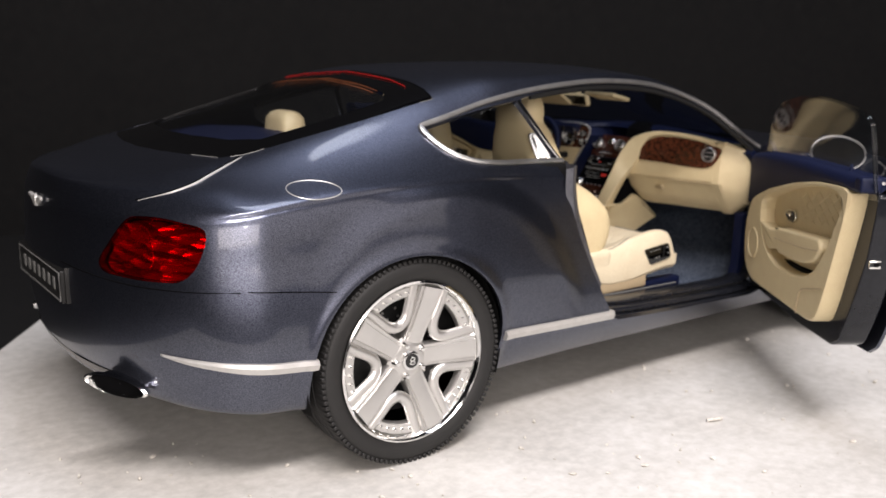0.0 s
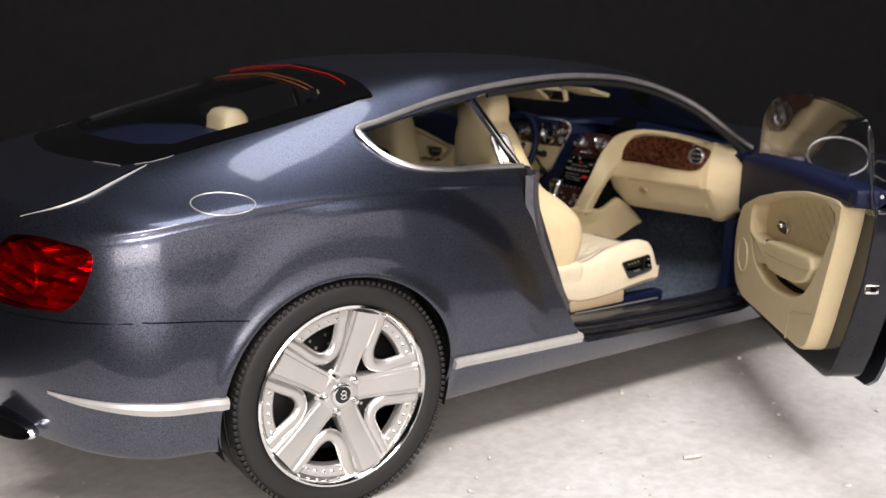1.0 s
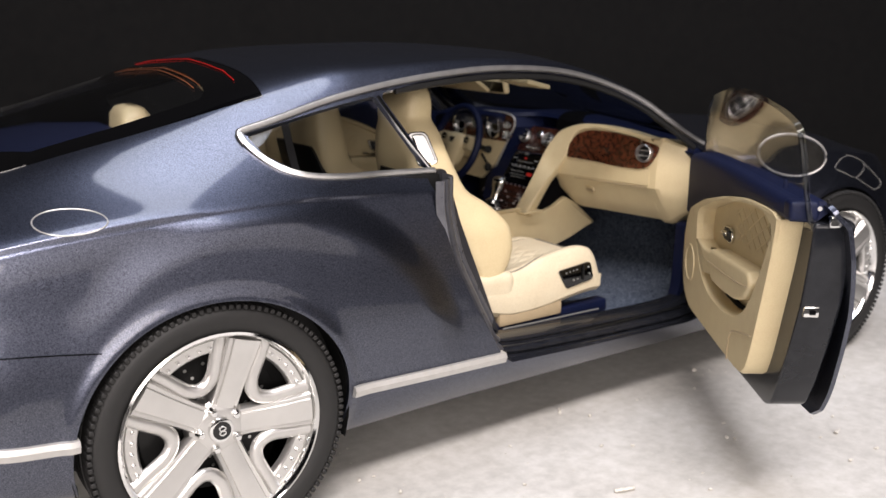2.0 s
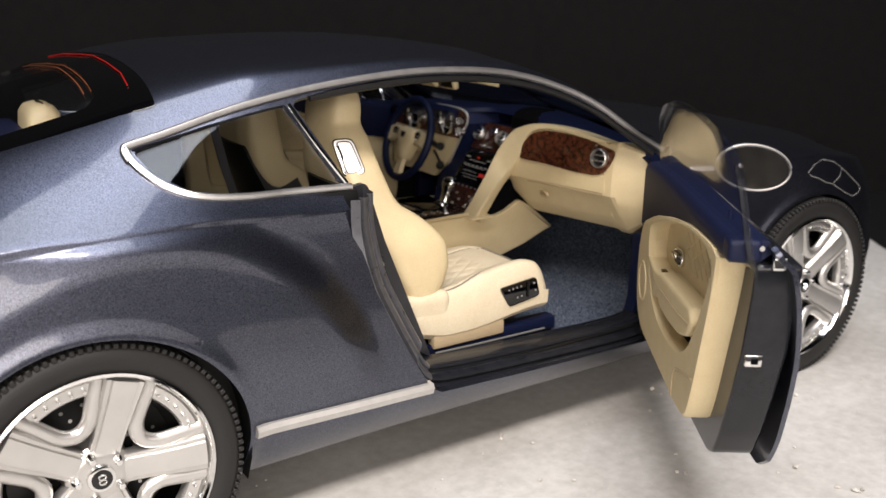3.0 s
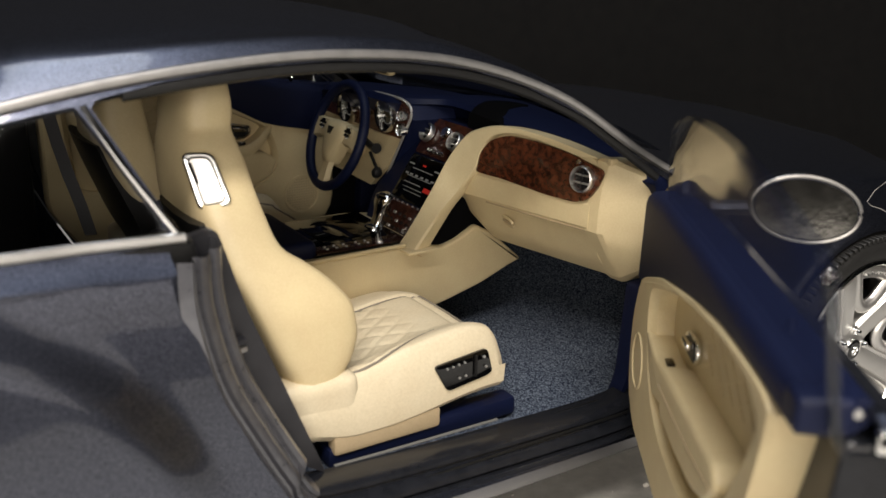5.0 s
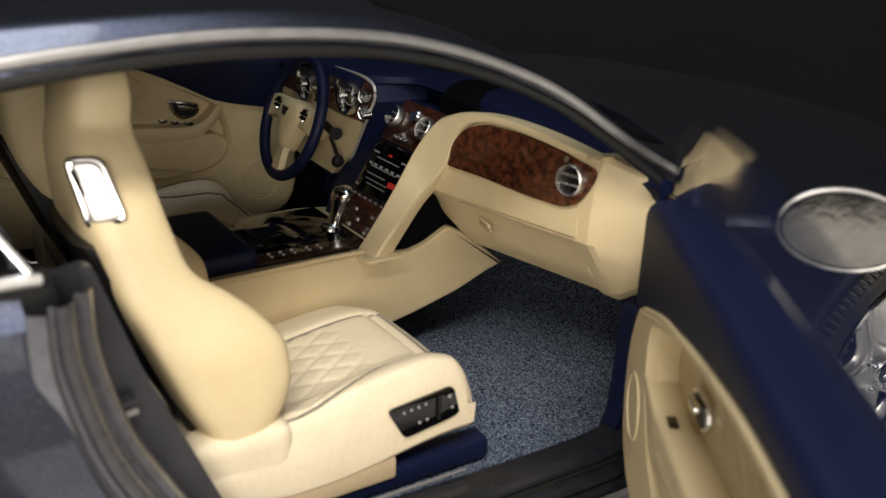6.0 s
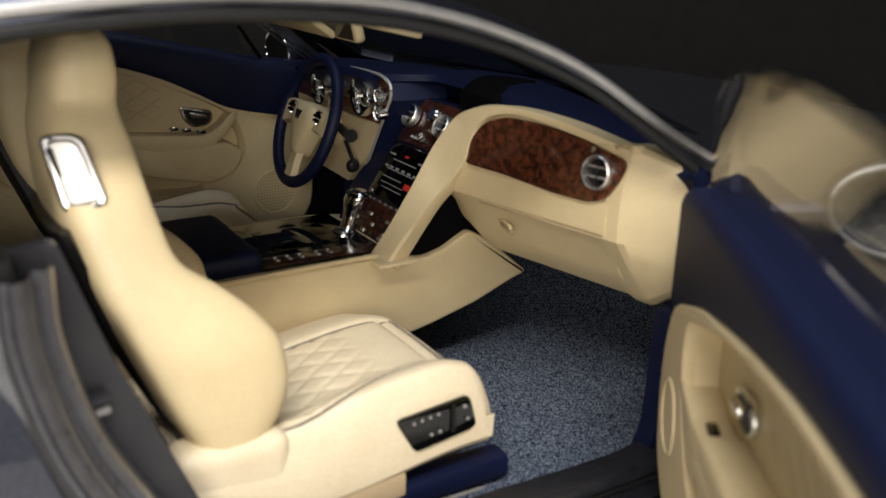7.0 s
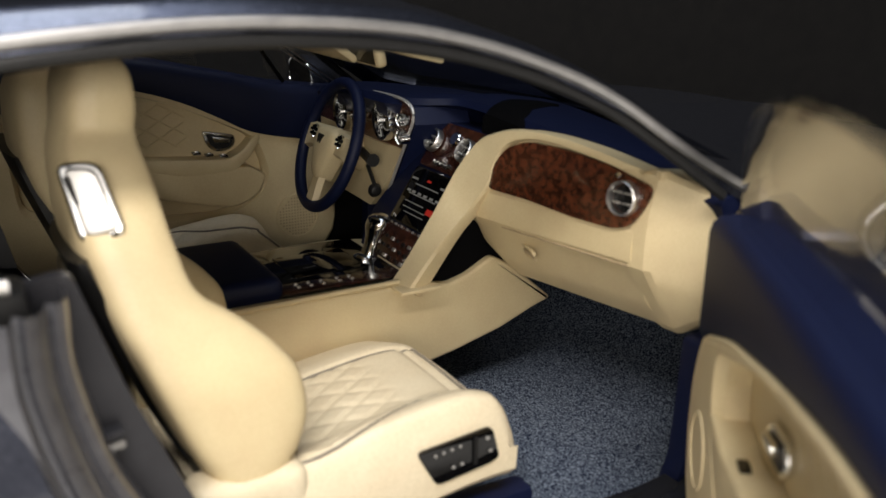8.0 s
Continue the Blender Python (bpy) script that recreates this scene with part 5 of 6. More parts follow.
for y in (-1, 1):
    arm = loft([[Vector((x0 + dx, y * yy, zz)) for dx, zz in ((-h, -0.01), (h, -0.01), (h * 0.8, 0.006), (-h * 0.8, 0.006))] for x0, yy, h in ((0.012, 0.06, 0.036), (0.012, 0.11, 0.034), (0.004, 0.165, 0.04))])
    part("wheel_spoke", turned(arm, wheel_at), CREAM, steering, "cream spoke")
    pad = lathe([(0.0, -0.01), (0.017, -0.009), (0.02, 0.0)], 18, axis="z")
    part("spoke_switch", turned(pad, wheel_at @ Matrix.Translation((0.022, y * 0.096, 0.012))), CHROME, steering, "bright cluster of switches")
    for a in range(5):
        dot = lathe([(0.0, 0.012), (0.004, 0.011), (0.005, 0.0)], 10, axis="z")
        part("spoke_button", turned(dot, wheel_at @ Matrix.Translation((0.022 + 0.011 * math.cos(a * 1.256), y * 0.096 + 0.011 * math.sin(a * 1.256), 0.01))), GLOSS, steering)
arm = loft([[Vector((x, dy + (0), zz)) for dy, zz in ((-w, -0.01), (w, -0.01), (w * 0.8, 0.008), (-w * 0.8, 0.008))] for x, w in ((-0.06, 0.032), (-0.11, 0.024), (-0.165, 0.03))])
part("wheel_spoke", turned(arm, wheel_at), CREAM, steering, "cream lower spoke")
part("hub_emblem", turned(slab([(-0.012, -0.012, 0), (0.014, -0.02, 0), (0.014, 0.02, 0), (-0.012, 0.012, 0)], 0.004, 0.003), wheel_at @ Matrix.Translation((0.01, 0, 0.027))), BLACK, steering, "small dark emblem")
part("steering_column", tube([Vector((1.71, 0.385, 0.86)), Vector((1.82, 0.39, 0.82))], 0.05, 14), CREAM, steering, "cream column shroud")
part("stalk", tube([Vector((1.755, 0.30, 0.86)), Vector((1.745, 0.22, 0.85)), Vector((1.742, 0.185, 0.852))], [0.012, 0.012, 0.018], 10), BLACK, steering, "black column stalk")
part("stalk", tube([Vector((1.765, 0.27, 0.82)), Vector((1.76, 0.215, 0.775))], [0.006, 0.006], 8), BLACK, steering)
part("stalk_knob", lathe([(0.0, -0.018), (0.014, -0.012), (0.02, 0.0), (0.014, 0.012), (0.0, 0.018)], 14), BLACK, steering).location = S * Vector((1.757, 0.21, 0.765))
part("pedal_box", box(2.0, 2.06, 0.2, 0.62, 0.42, 0.66, 0.02), BLACK, car, "dark pedals under the dashboard")

# mirror and visors under the windscreen's head
mirror_root = part("rear_view_mirror", turned(box(-0.012, 0.014, -0.10, 0.10, -0.03, 0.03, 0.012, 3), Matrix.Translation((1.64, 0.02, 1.155)) @ Matrix.Rotation(radians(-12), 4, "Y")), CREAM, car, "cream-backed inside mirror")
part("mirror_glass", turned(box(-0.0135, -0.0125, -0.088, 0.088, -0.022, 0.022), Matrix.Translation((1.64, 0.02, 1.155)) @ Matrix.Rotation(radians(-12), 4, "Y")), GLOSS, mirror_root)
part("mirror_stem", tube([Vector((1.652, 0.02, 1.16)), Vector((1.68, 0.02, 1.22))], 0.012, 8), CREAM, mirror_root)
for y0, y1, long, x, z, tip in ((0.03, 0.60, 0.1, 1.55, 1.188, 35), (-0.34, -0.15, 0.06, 1.60, 1.184, 14)):
    part("sun_visor", turned(box(-long, long, y0, y1, -0.009, 0.009, 0.007), Matrix.Translation((x, 0, z)) @ Matrix.Rotation(radians(tip), 4, "Y")), CREAM, car, "cream sun visor folded up")


# ---- the open door and its twin on the far side ----
def cut_below(mesh, level):
    return cut(mesh, lambda v: v[:, 2] - level(v[:, 0]))


BELT = keyed([(0.7, 0.992), (1.2, 0.975), (1.7, 0.95), (2.1, 0.925)])
HINGE = Vector((2.03, -0.90, 0))
skin = cut_below(door_skin, BELT)[0]
skin = cut(skin, lambda v: np.minimum.reduce([shape(DOOR, from_side)(v) + 0.006]))[0]
PANE = [(1.86, 0.93), (1.80, 0.985), (1.70, 1.10), (1.60, 1.175), (1.48, 1.222), (1.32, 1.248), (1.15, 1.256), (0.97, 1.25), (0.8, 1.235), (0.715, 1.215), (0.70, 1.19), (0.775, 1.0), (0.8, 0.93)]
pane_mesh = cut(door_skin, shape(rounded([(x, z, 0) for x, z in PANE], 0.04), from_side))[0]


def stood_up(mesh):
    """The raised pane of the open door, which leans in less than the closed one."""
    v, n, f = mesh
    v = v.copy()
    v[:, 1] -= 0.055 * np.clip((v[:, 2] - 0.95) / 0.28, 0, 1.2)
    v[:, 2] += 0.014 * np.clip((v[:, 2] - 0.95) / 0.28, 0, 1.2)
    return v, n, f



def frame_ring(outer, inner, y0, y1, bevel=0.006):
    """A raised band between two outlines in x and z, from y0 (back) to y1 (front)."""
    def spread(points, n=72):
        line = rounded([(x, z, 0) for x, z in points], 0.04, 6)
        line = line + [line[0]]
        length = [0.0]
        for p, q in zip(line, line[1:]):
            length.append(length[-1] + (q - p).length)
        mid = sum(line[:-1], Vector()) / (len(line) - 1)
        out = []
        for k in range(n):
            d = length[-1] * k / n
            i = max(j for j in range(len(length)) if length[j] <= d + 1e-9)
            i = min(i, len(line) - 2)
            t = (d - length[i]) / max(1e-9, length[i + 1] - length[i])
            out.append(line[i].lerp(line[i + 1], t))
        turn = max(range(n), key=lambda k: (out[k] - mid).normalized().dot(Vector((1, 0, 0))))
        out = out[turn:] + out[:turn]
        if (out[1] - mid).cross(out[0] - mid).z > 0:
            out = [out[0]] + out[:0:-1]
        return out
    a, b = spread(outer), spread(inner)
    rows = []
    for p, q in zip(a, b):
        u = (q - p).normalized()
        rows.append([Vector((c.x, y, c.y)) for c, y in ((p, y0), (p, y1 - bevel), (p + u * bevel, y1), (q - u * bevel * 2, y1), (q, y1 - bevel * 2), (q, y0))])
    rows.append(rows[0])
    return loft(rows, closed=False)


CARD = [(1.872, 0.765), (1.66, 0.842), (1.40, 0.902), (1.17, 0.943), (0.95, 0.958), (0.862, 0.955), (0.872, 0.90), (0.905, 0.80), (0.955, 0.67), (1.01, 0.53), (1.06, 0.435), (1.14, 0.415), (1.3, 0.412), (1.80, 0.408), (1.90, 0.45), (1.935, 0.54), (1.93, 0.66)]
HOLLOW = [(1.715, 0.795), (1.50, 0.862), (1.28, 0.908), (1.08, 0.934), (0.905, 0.938), (0.935, 0.86), (1.015, 0.735), (1.10, 0.635), (1.195, 0.582), (1.34, 0.552), (1.5, 0.548), (1.61, 0.575), (1.69, 0.636), (1.728, 0.73)]
FRAME = [(2.04, 0.93), (2.055, 0.5), (2.0, 0.34), (1.4, 0.33), (1.06, 0.345), (1.0, 0.372), (0.952, 0.45), (0.885, 0.585), (0.828, 0.72), (0.793, 0.88), (0.785, 0.955)]
PULL = [(1.54, 0.762), (1.484, 0.769), (1.481, 0.752), (1.534, 0.747)]


def door_lining(s, low, high, root):
    """Navy upper lining: an upright face that turns over a soft edge into a shelf under the window; low and high are its lower and upper lines."""
    rows = []
    for x in np.linspace(0.80, 1.93 if s < 0 else 2.035, 44):
        c, b = low(float(x)), high(float(x))
        rows.append([Vector((x, -s * y, z)) for y, z in ((-0.83, c - 0.01), (-0.768, c - 0.006), (-0.762, c + 0.006), (-0.764, b - 0.03), (-0.769, b - 0.014), (-0.781, b - 0.003), (-0.80, b), (-0.85, b + 0.002), (-0.872, b - 0.02))])
    return part("upper_lining", loft(rows), NAVY, root, "navy upper lining of the door")


def line_near_door(root):
    """The inner side of the open door: painted shut face, cream card with a quilted hollow, armrest, pocket, speaker, handle."""
    add = lambda name, bm, mat, label="": part(name, bm, mat, root, label)
    add("door_frame", side_slab(FRAME, -0.825, 0.105, 0.02, 0.010, 3), DARK, "glossy dark shut face of the door")
    back = add("card_back", side_slab([(1.4 + 0.95 * (x - 1.4), 0.67 + 0.94 * (z - 0.67)) for x, z in CARD], -0.815, 0.03, 0.04, 0.004), CREAM, "cream quilted hollow of the door card")
    add("door_card", frame_ring(CARD, HOLLOW, -0.845, -0.758, 0.009), CREAM, "cream door card with a rounded rim")
    add("card_trim", tube(smooth_line([(0.90, -0.764, 0.949), (1.1, -0.764, 0.941), (1.3, -0.764, 0.913), (1.5, -0.764, 0.872), (1.7, -0.764, 0.812), (1.84, -0.764, 0.762)], 6), 0.007, 8), CREAM)
    rest = add("armrest", side_slab([(1.53, 0.70), (1.3, 0.722), (1.08, 0.742), (1.05, 0.71), (1.10, 0.655), (1.2, 0.622), (1.35, 0.605), (1.5, 0.60)], -0.752, 0.075, 0.03, 0.014, 4), CREAM, "padded cream armrest")
    part("armrest_seam", tube(smooth_line([(1.525, -0.7515, 0.655), (1.35, -0.7515, 0.668), (1.2, -0.7515, 0.682), (1.075, -0.7515, 0.70)], 6), 0.0022, 6), TAN, rest)
    add("switch_shelf", side_slab([(1.735, 0.69), (1.62, 0.676), (1.52, 0.688), (1.515, 0.612), (1.62, 0.59), (1.69, 0.632)], -0.757, 0.07, 0.014, 0.009, 3), CREAM, "cream shelf with a window switch")
    add("window_switch", box(1.555, 1.59, -0.79, -0.772, 0.681, 0.688, 0.003), GLOSS, "small black window switch")
    add("pocket", side_slab([(1.58, 0.556), (1.4, 0.54), (1.25, 0.56), (1.2, 0.59), (1.3, 0.572), (1.5, 0.568)], -0.808, 0.008, 0.015, 0.002), MATT, "dark slot of the door pocket")
    add("card_seam", tube(smooth_line([(1.245, -0.757, 0.415), (1.24, -0.757, 0.47), (1.215, -0.757, 0.515), (1.12, -0.757, 0.545), (1.02, -0.757, 0.57)], 6), 0.0025, 6), TAN)
    ring = lathe([(0.060, -0.760), (0.063, -0.755), (0.067, -0.755), (0.070, -0.762)], 36)
    add("speaker", turned(ring, Matrix.Translation((1.812, 0, 0.575))), CREAM, "cream speaker ring")
    add("handle_plate", side_slab([(1.57, 0.753), (1.545, 0.774), (1.462, 0.785), (1.447, 0.748), (1.467, 0.728), (1.542, 0.726)], -0.803, 0.012, 0.016, 0.004, 3), CHROME, "bright plate of the inner handle")
    add("handle_well", side_slab([(1.556, 0.752), (1.536, 0.766), (1.472, 0.774), (1.459, 0.747), (1.474, 0.735), (1.536, 0.733)], -0.8005, 0.01, 0.01), BLACK)
    add("door_handle", side_slab(PULL, -0.790, 0.012, 0.008, 0.003), CHROME, "bright inner handle")
    quilt = bmesh.new()  # stitched diamonds in the hollow
    for k in range(-9, 14):
        for lean in (1, -1):
            line = []
            for t in np.linspace(-0.45, 0.45, 46):
                x, z = 1.3 + 0.085 * k + t, 0.82 + lean * t * 0.55
                if 0.98 < x < 1.45 and 0.755 - 0.10 * (x - 1.3) < z < 0.92 - 0.13 * (x - 1.05):
                    line.append(Vector((x, -0.8148, z)))
            if len(line) > 2:
                join(quilt, tube(line, 0.0018, 5))
    part("stitching", quilt, CREAM, back)
    door_lining(-1, keyed([(0.78, 0.962), (0.95, 0.958), (1.17, 0.943), (1.4, 0.902), (1.66, 0.842), (1.872, 0.765), (2.03, 0.70)]), lambda x: float(keyed([(0.78, 1.006), (1.3, 1.0), (1.7, 0.985), (2.05, 0.945)])(x)), root)
    add("lining_end", box(0.79, 0.845, -0.838, -0.762, 0.957, 1.008, 0.012, 3), NAVY, "navy end of the upper lining")
    add("lock_pin", turned(lathe([(0.0, 0.03), (0.006, 0.028), (0.008, 0.0)], 10, axis="z"), Matrix.Translation((1.0, -0.815, 1.0))), NAVY)
    add("mirror_sail", side_slab([(2.02, 0.94), (1.83, 0.975), (1.88, 1.02), (1.98, 0.985)], -0.825, 0.02, 0.02, 0.006), NAVY, "navy corner piece by the mirror")


def line_far_door(root):
    """The inner side of the closed far door, whose card rises steeply to the rear."""
    def add(name, bm, mat, label="", to=None):
        turned(bm, Matrix.Diagonal((1, -1, 1, 1)))
        bmesh.ops.reverse_faces(bm, faces=bm.faces)
        return part(name, bm, mat, to or root, label)

    card = [(1.89, 0.775), (1.79, 0.806), (1.655, 0.834), (1.60, 0.85), (1.52, 0.892), (1.40, 0.95), (1.28, 0.99), (1.1, 1.025), (0.84, 1.03), (0.84, 0.6), (0.95, 0.44), (1.3, 0.40), (1.84, 0.43), (1.885, 0.5)]
    hollow = [(1.615, 0.82), (1.52, 0.87), (1.40, 0.927), (1.28, 0.966), (1.1, 1.0), (0.92, 1.0), (0.94, 0.66), (1.3, 0.60), (1.5, 0.59), (1.6, 0.63), (1.655, 0.70)]
    add("door_frame", side_slab([(x, z) for x, z in FRAME], -0.872, 0.05, 0.02, 0.008), BLACK, "black inner frame")
    back = add("card_back", side_slab([(1.36 + 0.95 * (x - 1.36), 0.7 + 0.94 * (z - 0.7)) for x, z in card], -0.825, 0.03, 0.04, 0.004), CREAM, "cream quilted hollow of the door card")
    add("door_card", frame_ring(card, hollow, -0.85, -0.785, 0.009), CREAM, "cream door card with a rounded rim")
    over = keyed([(1.0, 0.812), (1.28, 0.785), (1.40, 0.774), (1.52, 0.766), (1.575, 0.788), (1.61, 0.822), (1.645, 0.842), (1.66, 0.838)])
    under = keyed([(1.0, 0.765), (1.28, 0.742), (1.42, 0.716), (1.54, 0.720), (1.59, 0.752), (1.63, 0.795), (1.66, 0.826)])
    rows = []
    for x in np.linspace(1.0, 1.66, 45):
        a, b, out = float(over(x)), float(under(x)), 0.772 + 0.02 * float(ease(1.6, 1.66, x))
        rows.append([Vector((x, -y, z)) for y, z in ((0.83, a), (out + 0.012, a), (out + 0.003, a - 0.004), (out, a - 0.012), (out, b + 0.012), (out + 0.004, b + 0.003), (out + 0.014, b), (0.83, b))])
    rest = add("armrest", loft(rows), CREAM, "cream armrest that rises into a pull grip")
    add("pocket_bulge", side_slab([(1.0, 0.765), (1.3, 0.748), (1.45, 0.732), (1.6, 0.735), (1.652, 0.70), (1.63, 0.648), (1.59, 0.622), (1.54, 0.607), (1.41, 0.632), (1.3, 0.662), (1.0, 0.69)], -0.775, 0.05, 0.016, 0.010, 3), CREAM, "swelling cream lip of the door pocket")
    # shade below the armrest, painted as a darker tan plate
    add("pocket", side_slab([(1.0, 0.755), (1.3, 0.735), (1.5, 0.715), (1.6, 0.74), (1.62, 0.705), (1.45, 0.695), (1.0, 0.72)], -0.815, 0.008, 0.01), TAN, "tan plate whose darker colour stands for the shade under the armrest")
    ring = lathe([(0.064, -0.787), (0.068, -0.781), (0.074, -0.781), (0.077, -0.789)], 36)
    speaker = add("speaker", turned(ring, Matrix.Translation((1.752, 0, 0.552))), CREAM, "cream speaker ring with a mesh grille")
    mesh = bmesh.new()
    for i in range(-6, 7):
        for k in range(-6, 7):
            if math.hypot(i, k) < 6.4:
                x, z = 1.752 + 0.0098 * i, 0.552 + 0.0098 * k
                join(mesh, box(x - 0.0025, x + 0.0025, -0.788, -0.784, z - 0.0025, z + 0.0025))
    tagged(add("speaker_grille", mesh, TAN, "", speaker), kind="stuff")
    add("handle_plate", side_slab([(1.462, 0.85), (1.565, 0.83), (1.567, 0.80), (1.545, 0.782), (1.50, 0.78), (1.474, 0.805)], -0.808, 0.012, 0.014, 0.004, 3), CHROME, "bright plate of the inner handle")
    add("handle_well", side_slab([(1.475, 0.84), (1.553, 0.824), (1.555, 0.803), (1.538, 0.79), (1.505, 0.789), (1.484, 0.808)], -0.8055, 0.01, 0.01), BLACK)
    add("door_handle", side_slab([(1.49, 0.832), (1.545, 0.821), (1.545, 0.806), (1.497, 0.812)], -0.795, 0.012, 0.006, 0.003), CHROME, "bright inner handle")
    for x, z in ((1.437, 0.783), (1.475, 0.775), (1.52, 0.767)):
        add("window_switch", box(x - 0.012, x + 0.012, -0.80, -0.775, z, z + 0.008, 0.003), GLOSS, "", rest)
        add("switch_tip", box(x - 0.006, x + 0.006, -0.782, -0.776, z + 0.006, z + 0.012, 0.002), CHROME, "", rest)
    quilt = bmesh.new()
    for k in range(-12, 14):
        for lean in (1, -1):
            line = []
            for t in np.linspace(-0.45, 0.45, 46):
                x, z = 1.3 + 0.085 * k + t, 0.86 + lean * t * 0.6
                if 0.96 < x < 1.43 and 0.80 < z < 0.95 - 0.25 * (x - 1.3):
                    line.append(Vector((x, -0.8248, z)))
            if len(line) > 2:
                join(quilt, tube(line, 0.0032, 6))
    add("stitching", quilt, CREAM, "", back)
    top = keyed([(0.78, 1.03), (1.1, 1.025), (1.28, 0.99), (1.40, 0.95), (1.52, 0.892), (1.60, 0.85), (1.655, 0.834), (1.79, 0.806), (1.89, 0.775), (2.03, 0.74)])
    belt = keyed([(0.78, 1.12), (1.2, 1.09), (1.5, 1.03), (1.7, 0.985), (2.05, 0.945)])
    door_lining(1, top, lambda x: float(belt(x)), root)


door = sheet("door", skin, 0.012, PAINT, car, "open door, blue-grey outside, cream and navy inside", lift=0.028)
line_near_door(door)
window = sheet("door_window", stood_up(pane_mesh), 0.014, GLASS, door, "clear raised window", lift=-0.03)
window.visible_shadow = False
lean = lambda p: p + Vector((0, -0.055, 0.014)) * max(0.0, min(1.2, (p.z - 0.95) / 0.28))
rim_line = [lean(on_side(p.x, p.y, -0.036)) for p in smooth_line([(x, z, 0) for x, z in ((0.785, 0.975), (0.745, 1.09), (0.708, 1.195))], 6)]
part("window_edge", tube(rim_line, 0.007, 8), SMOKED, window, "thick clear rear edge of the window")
lip = [on_side(float(x), float(BELT(x)), 0.002) for x in np.linspace(0.79, 2.0, 30)]
part("belt_strip", tube(lip, 0.006, 8), TRIM, door, "bright strip along the waist")
part("belt_cap", turned(box(-0.012, 0.012, -0.016, 0.016, -0.02, 0.014, 0.008, 3), Matrix.Translation((0.787, -0.875, 0.962))), CHROME, door, "bright end of the waist strip")
latch = part("latch", box(0.822, 0.842, -0.872, -0.832, 0.692, 0.722, 0.005), CHROME, door, "bright door latch")
part("latch_slot", box(0.818, 0.826, -0.862, -0.846, 0.70, 0.714, 0.002), NEAR_BLACK, latch)
# mirror: bright bowl with a mirror glass that faces backwards
mirror_at = Vector((1.745, -1.07, 0.98))
mirror_turn = Matrix.Translation(mirror_at) @ Matrix.Rotation(radians(-2), 4, "Y")  # looks a little down


def mirror_oval(x, ry, rz, n=40):
    return [Vector((x, ry * math.cos(a), rz * math.sin(a) + 0.1 * ry * math.cos(a))) for a in [2 * math.pi * i / n for i in range(n)]]


rows = []
for k in range(9):
    r = math.sqrt(max(0.0, 1 - (0.98 * k / 8) ** 2.2))
    rows.append(mirror_oval(0.13 * k / 8, 0.119 * r, 0.074 * r))
mirror = part("door_mirror", turned(loft(rows), mirror_turn), PAINT, door, "oval door mirror with a bright rim")
part("mirror_rim", turned(tube(mirror_oval(-0.003, 0.118, 0.073), 0.005, 8, True), mirror_turn), RAIL, mirror, "bright mirror rim")
MIRROR = grain(material("mirror_glass", (0.8, 0.8, 0.8), 0.1, 1.0), ((0.2, 0.195, 0.185), (0.32, 0.31, 0.29)), 16, bump=0.35, rough=(0.06, 0.18))
part("mirror_glass", turned(loft([mirror_oval(-0.007 + d, 0.110, 0.066) for d in (0.0, 0.004)]), mirror_turn), MIRROR, mirror, "mirror glass")
part("mirror_arm", tube([Vector((1.86, -0.90, 0.945)), Vector((1.83, -0.98, 0.955))], 0.018, 8), PAINT, mirror)
door.matrix_basis = Matrix.Translation(S * HINGE) @ Matrix.Rotation(radians(54.2), 4, "Z") @ Matrix.Translation(-S * HINGE)

far_skin = mirrored(skin)
far_door = sheet("far_door", far_skin, 0.012, PAINT, car, "closed far door, cream and navy inside")
line_far_door(far_door)
window = sheet("far_window", mirrored(pane_mesh), 0.010, GLASS, far_door, "clear window of the far door", lift=-0.012)
window.visible_shadow = False

for dx in (0.0, 0.022):
    part("window_edge", tube([Vector((1.71 + dx, 0.775, 1.092)), Vector((1.79 + dx, 0.78, 1.033)), Vector((1.872 + dx, 0.79, 0.975))], 0.0032, 6), BRIGHT, far_door, "thin bright line at the far window's front")
part("window_edge", tube([Vector((1.652, 0.78, 1.086)), Vector((1.722, 0.79, 0.985))], 0.006, 6), NEAR_BLACK, far_door)
far_turn = Matrix.Translation((1.84, 0.94, 0.975))
far_mirror = part("door_mirror", turned(loft([mirror_oval(0.13 * k / 8, 0.105 * r, 0.07 * r) for k, r in enumerate((1.0, 0.995, 0.97, 0.93, 0.86, 0.76, 0.6, 0.4, 0.12))]), far_turn), PAINT, far_door, "oval door mirror seen through the far window")
part("mirror_rim", turned(tube(mirror_oval(-0.003, 0.104, 0.069), 0.0045, 8, True), far_turn), CHROME, far_mirror, "bright mirror rim")
part("mirror_glass", turned(loft([mirror_oval(-0.006 + d, 0.098, 0.063) for d in (0.0, 0.004)]), far_turn), MIRROR, far_mirror)

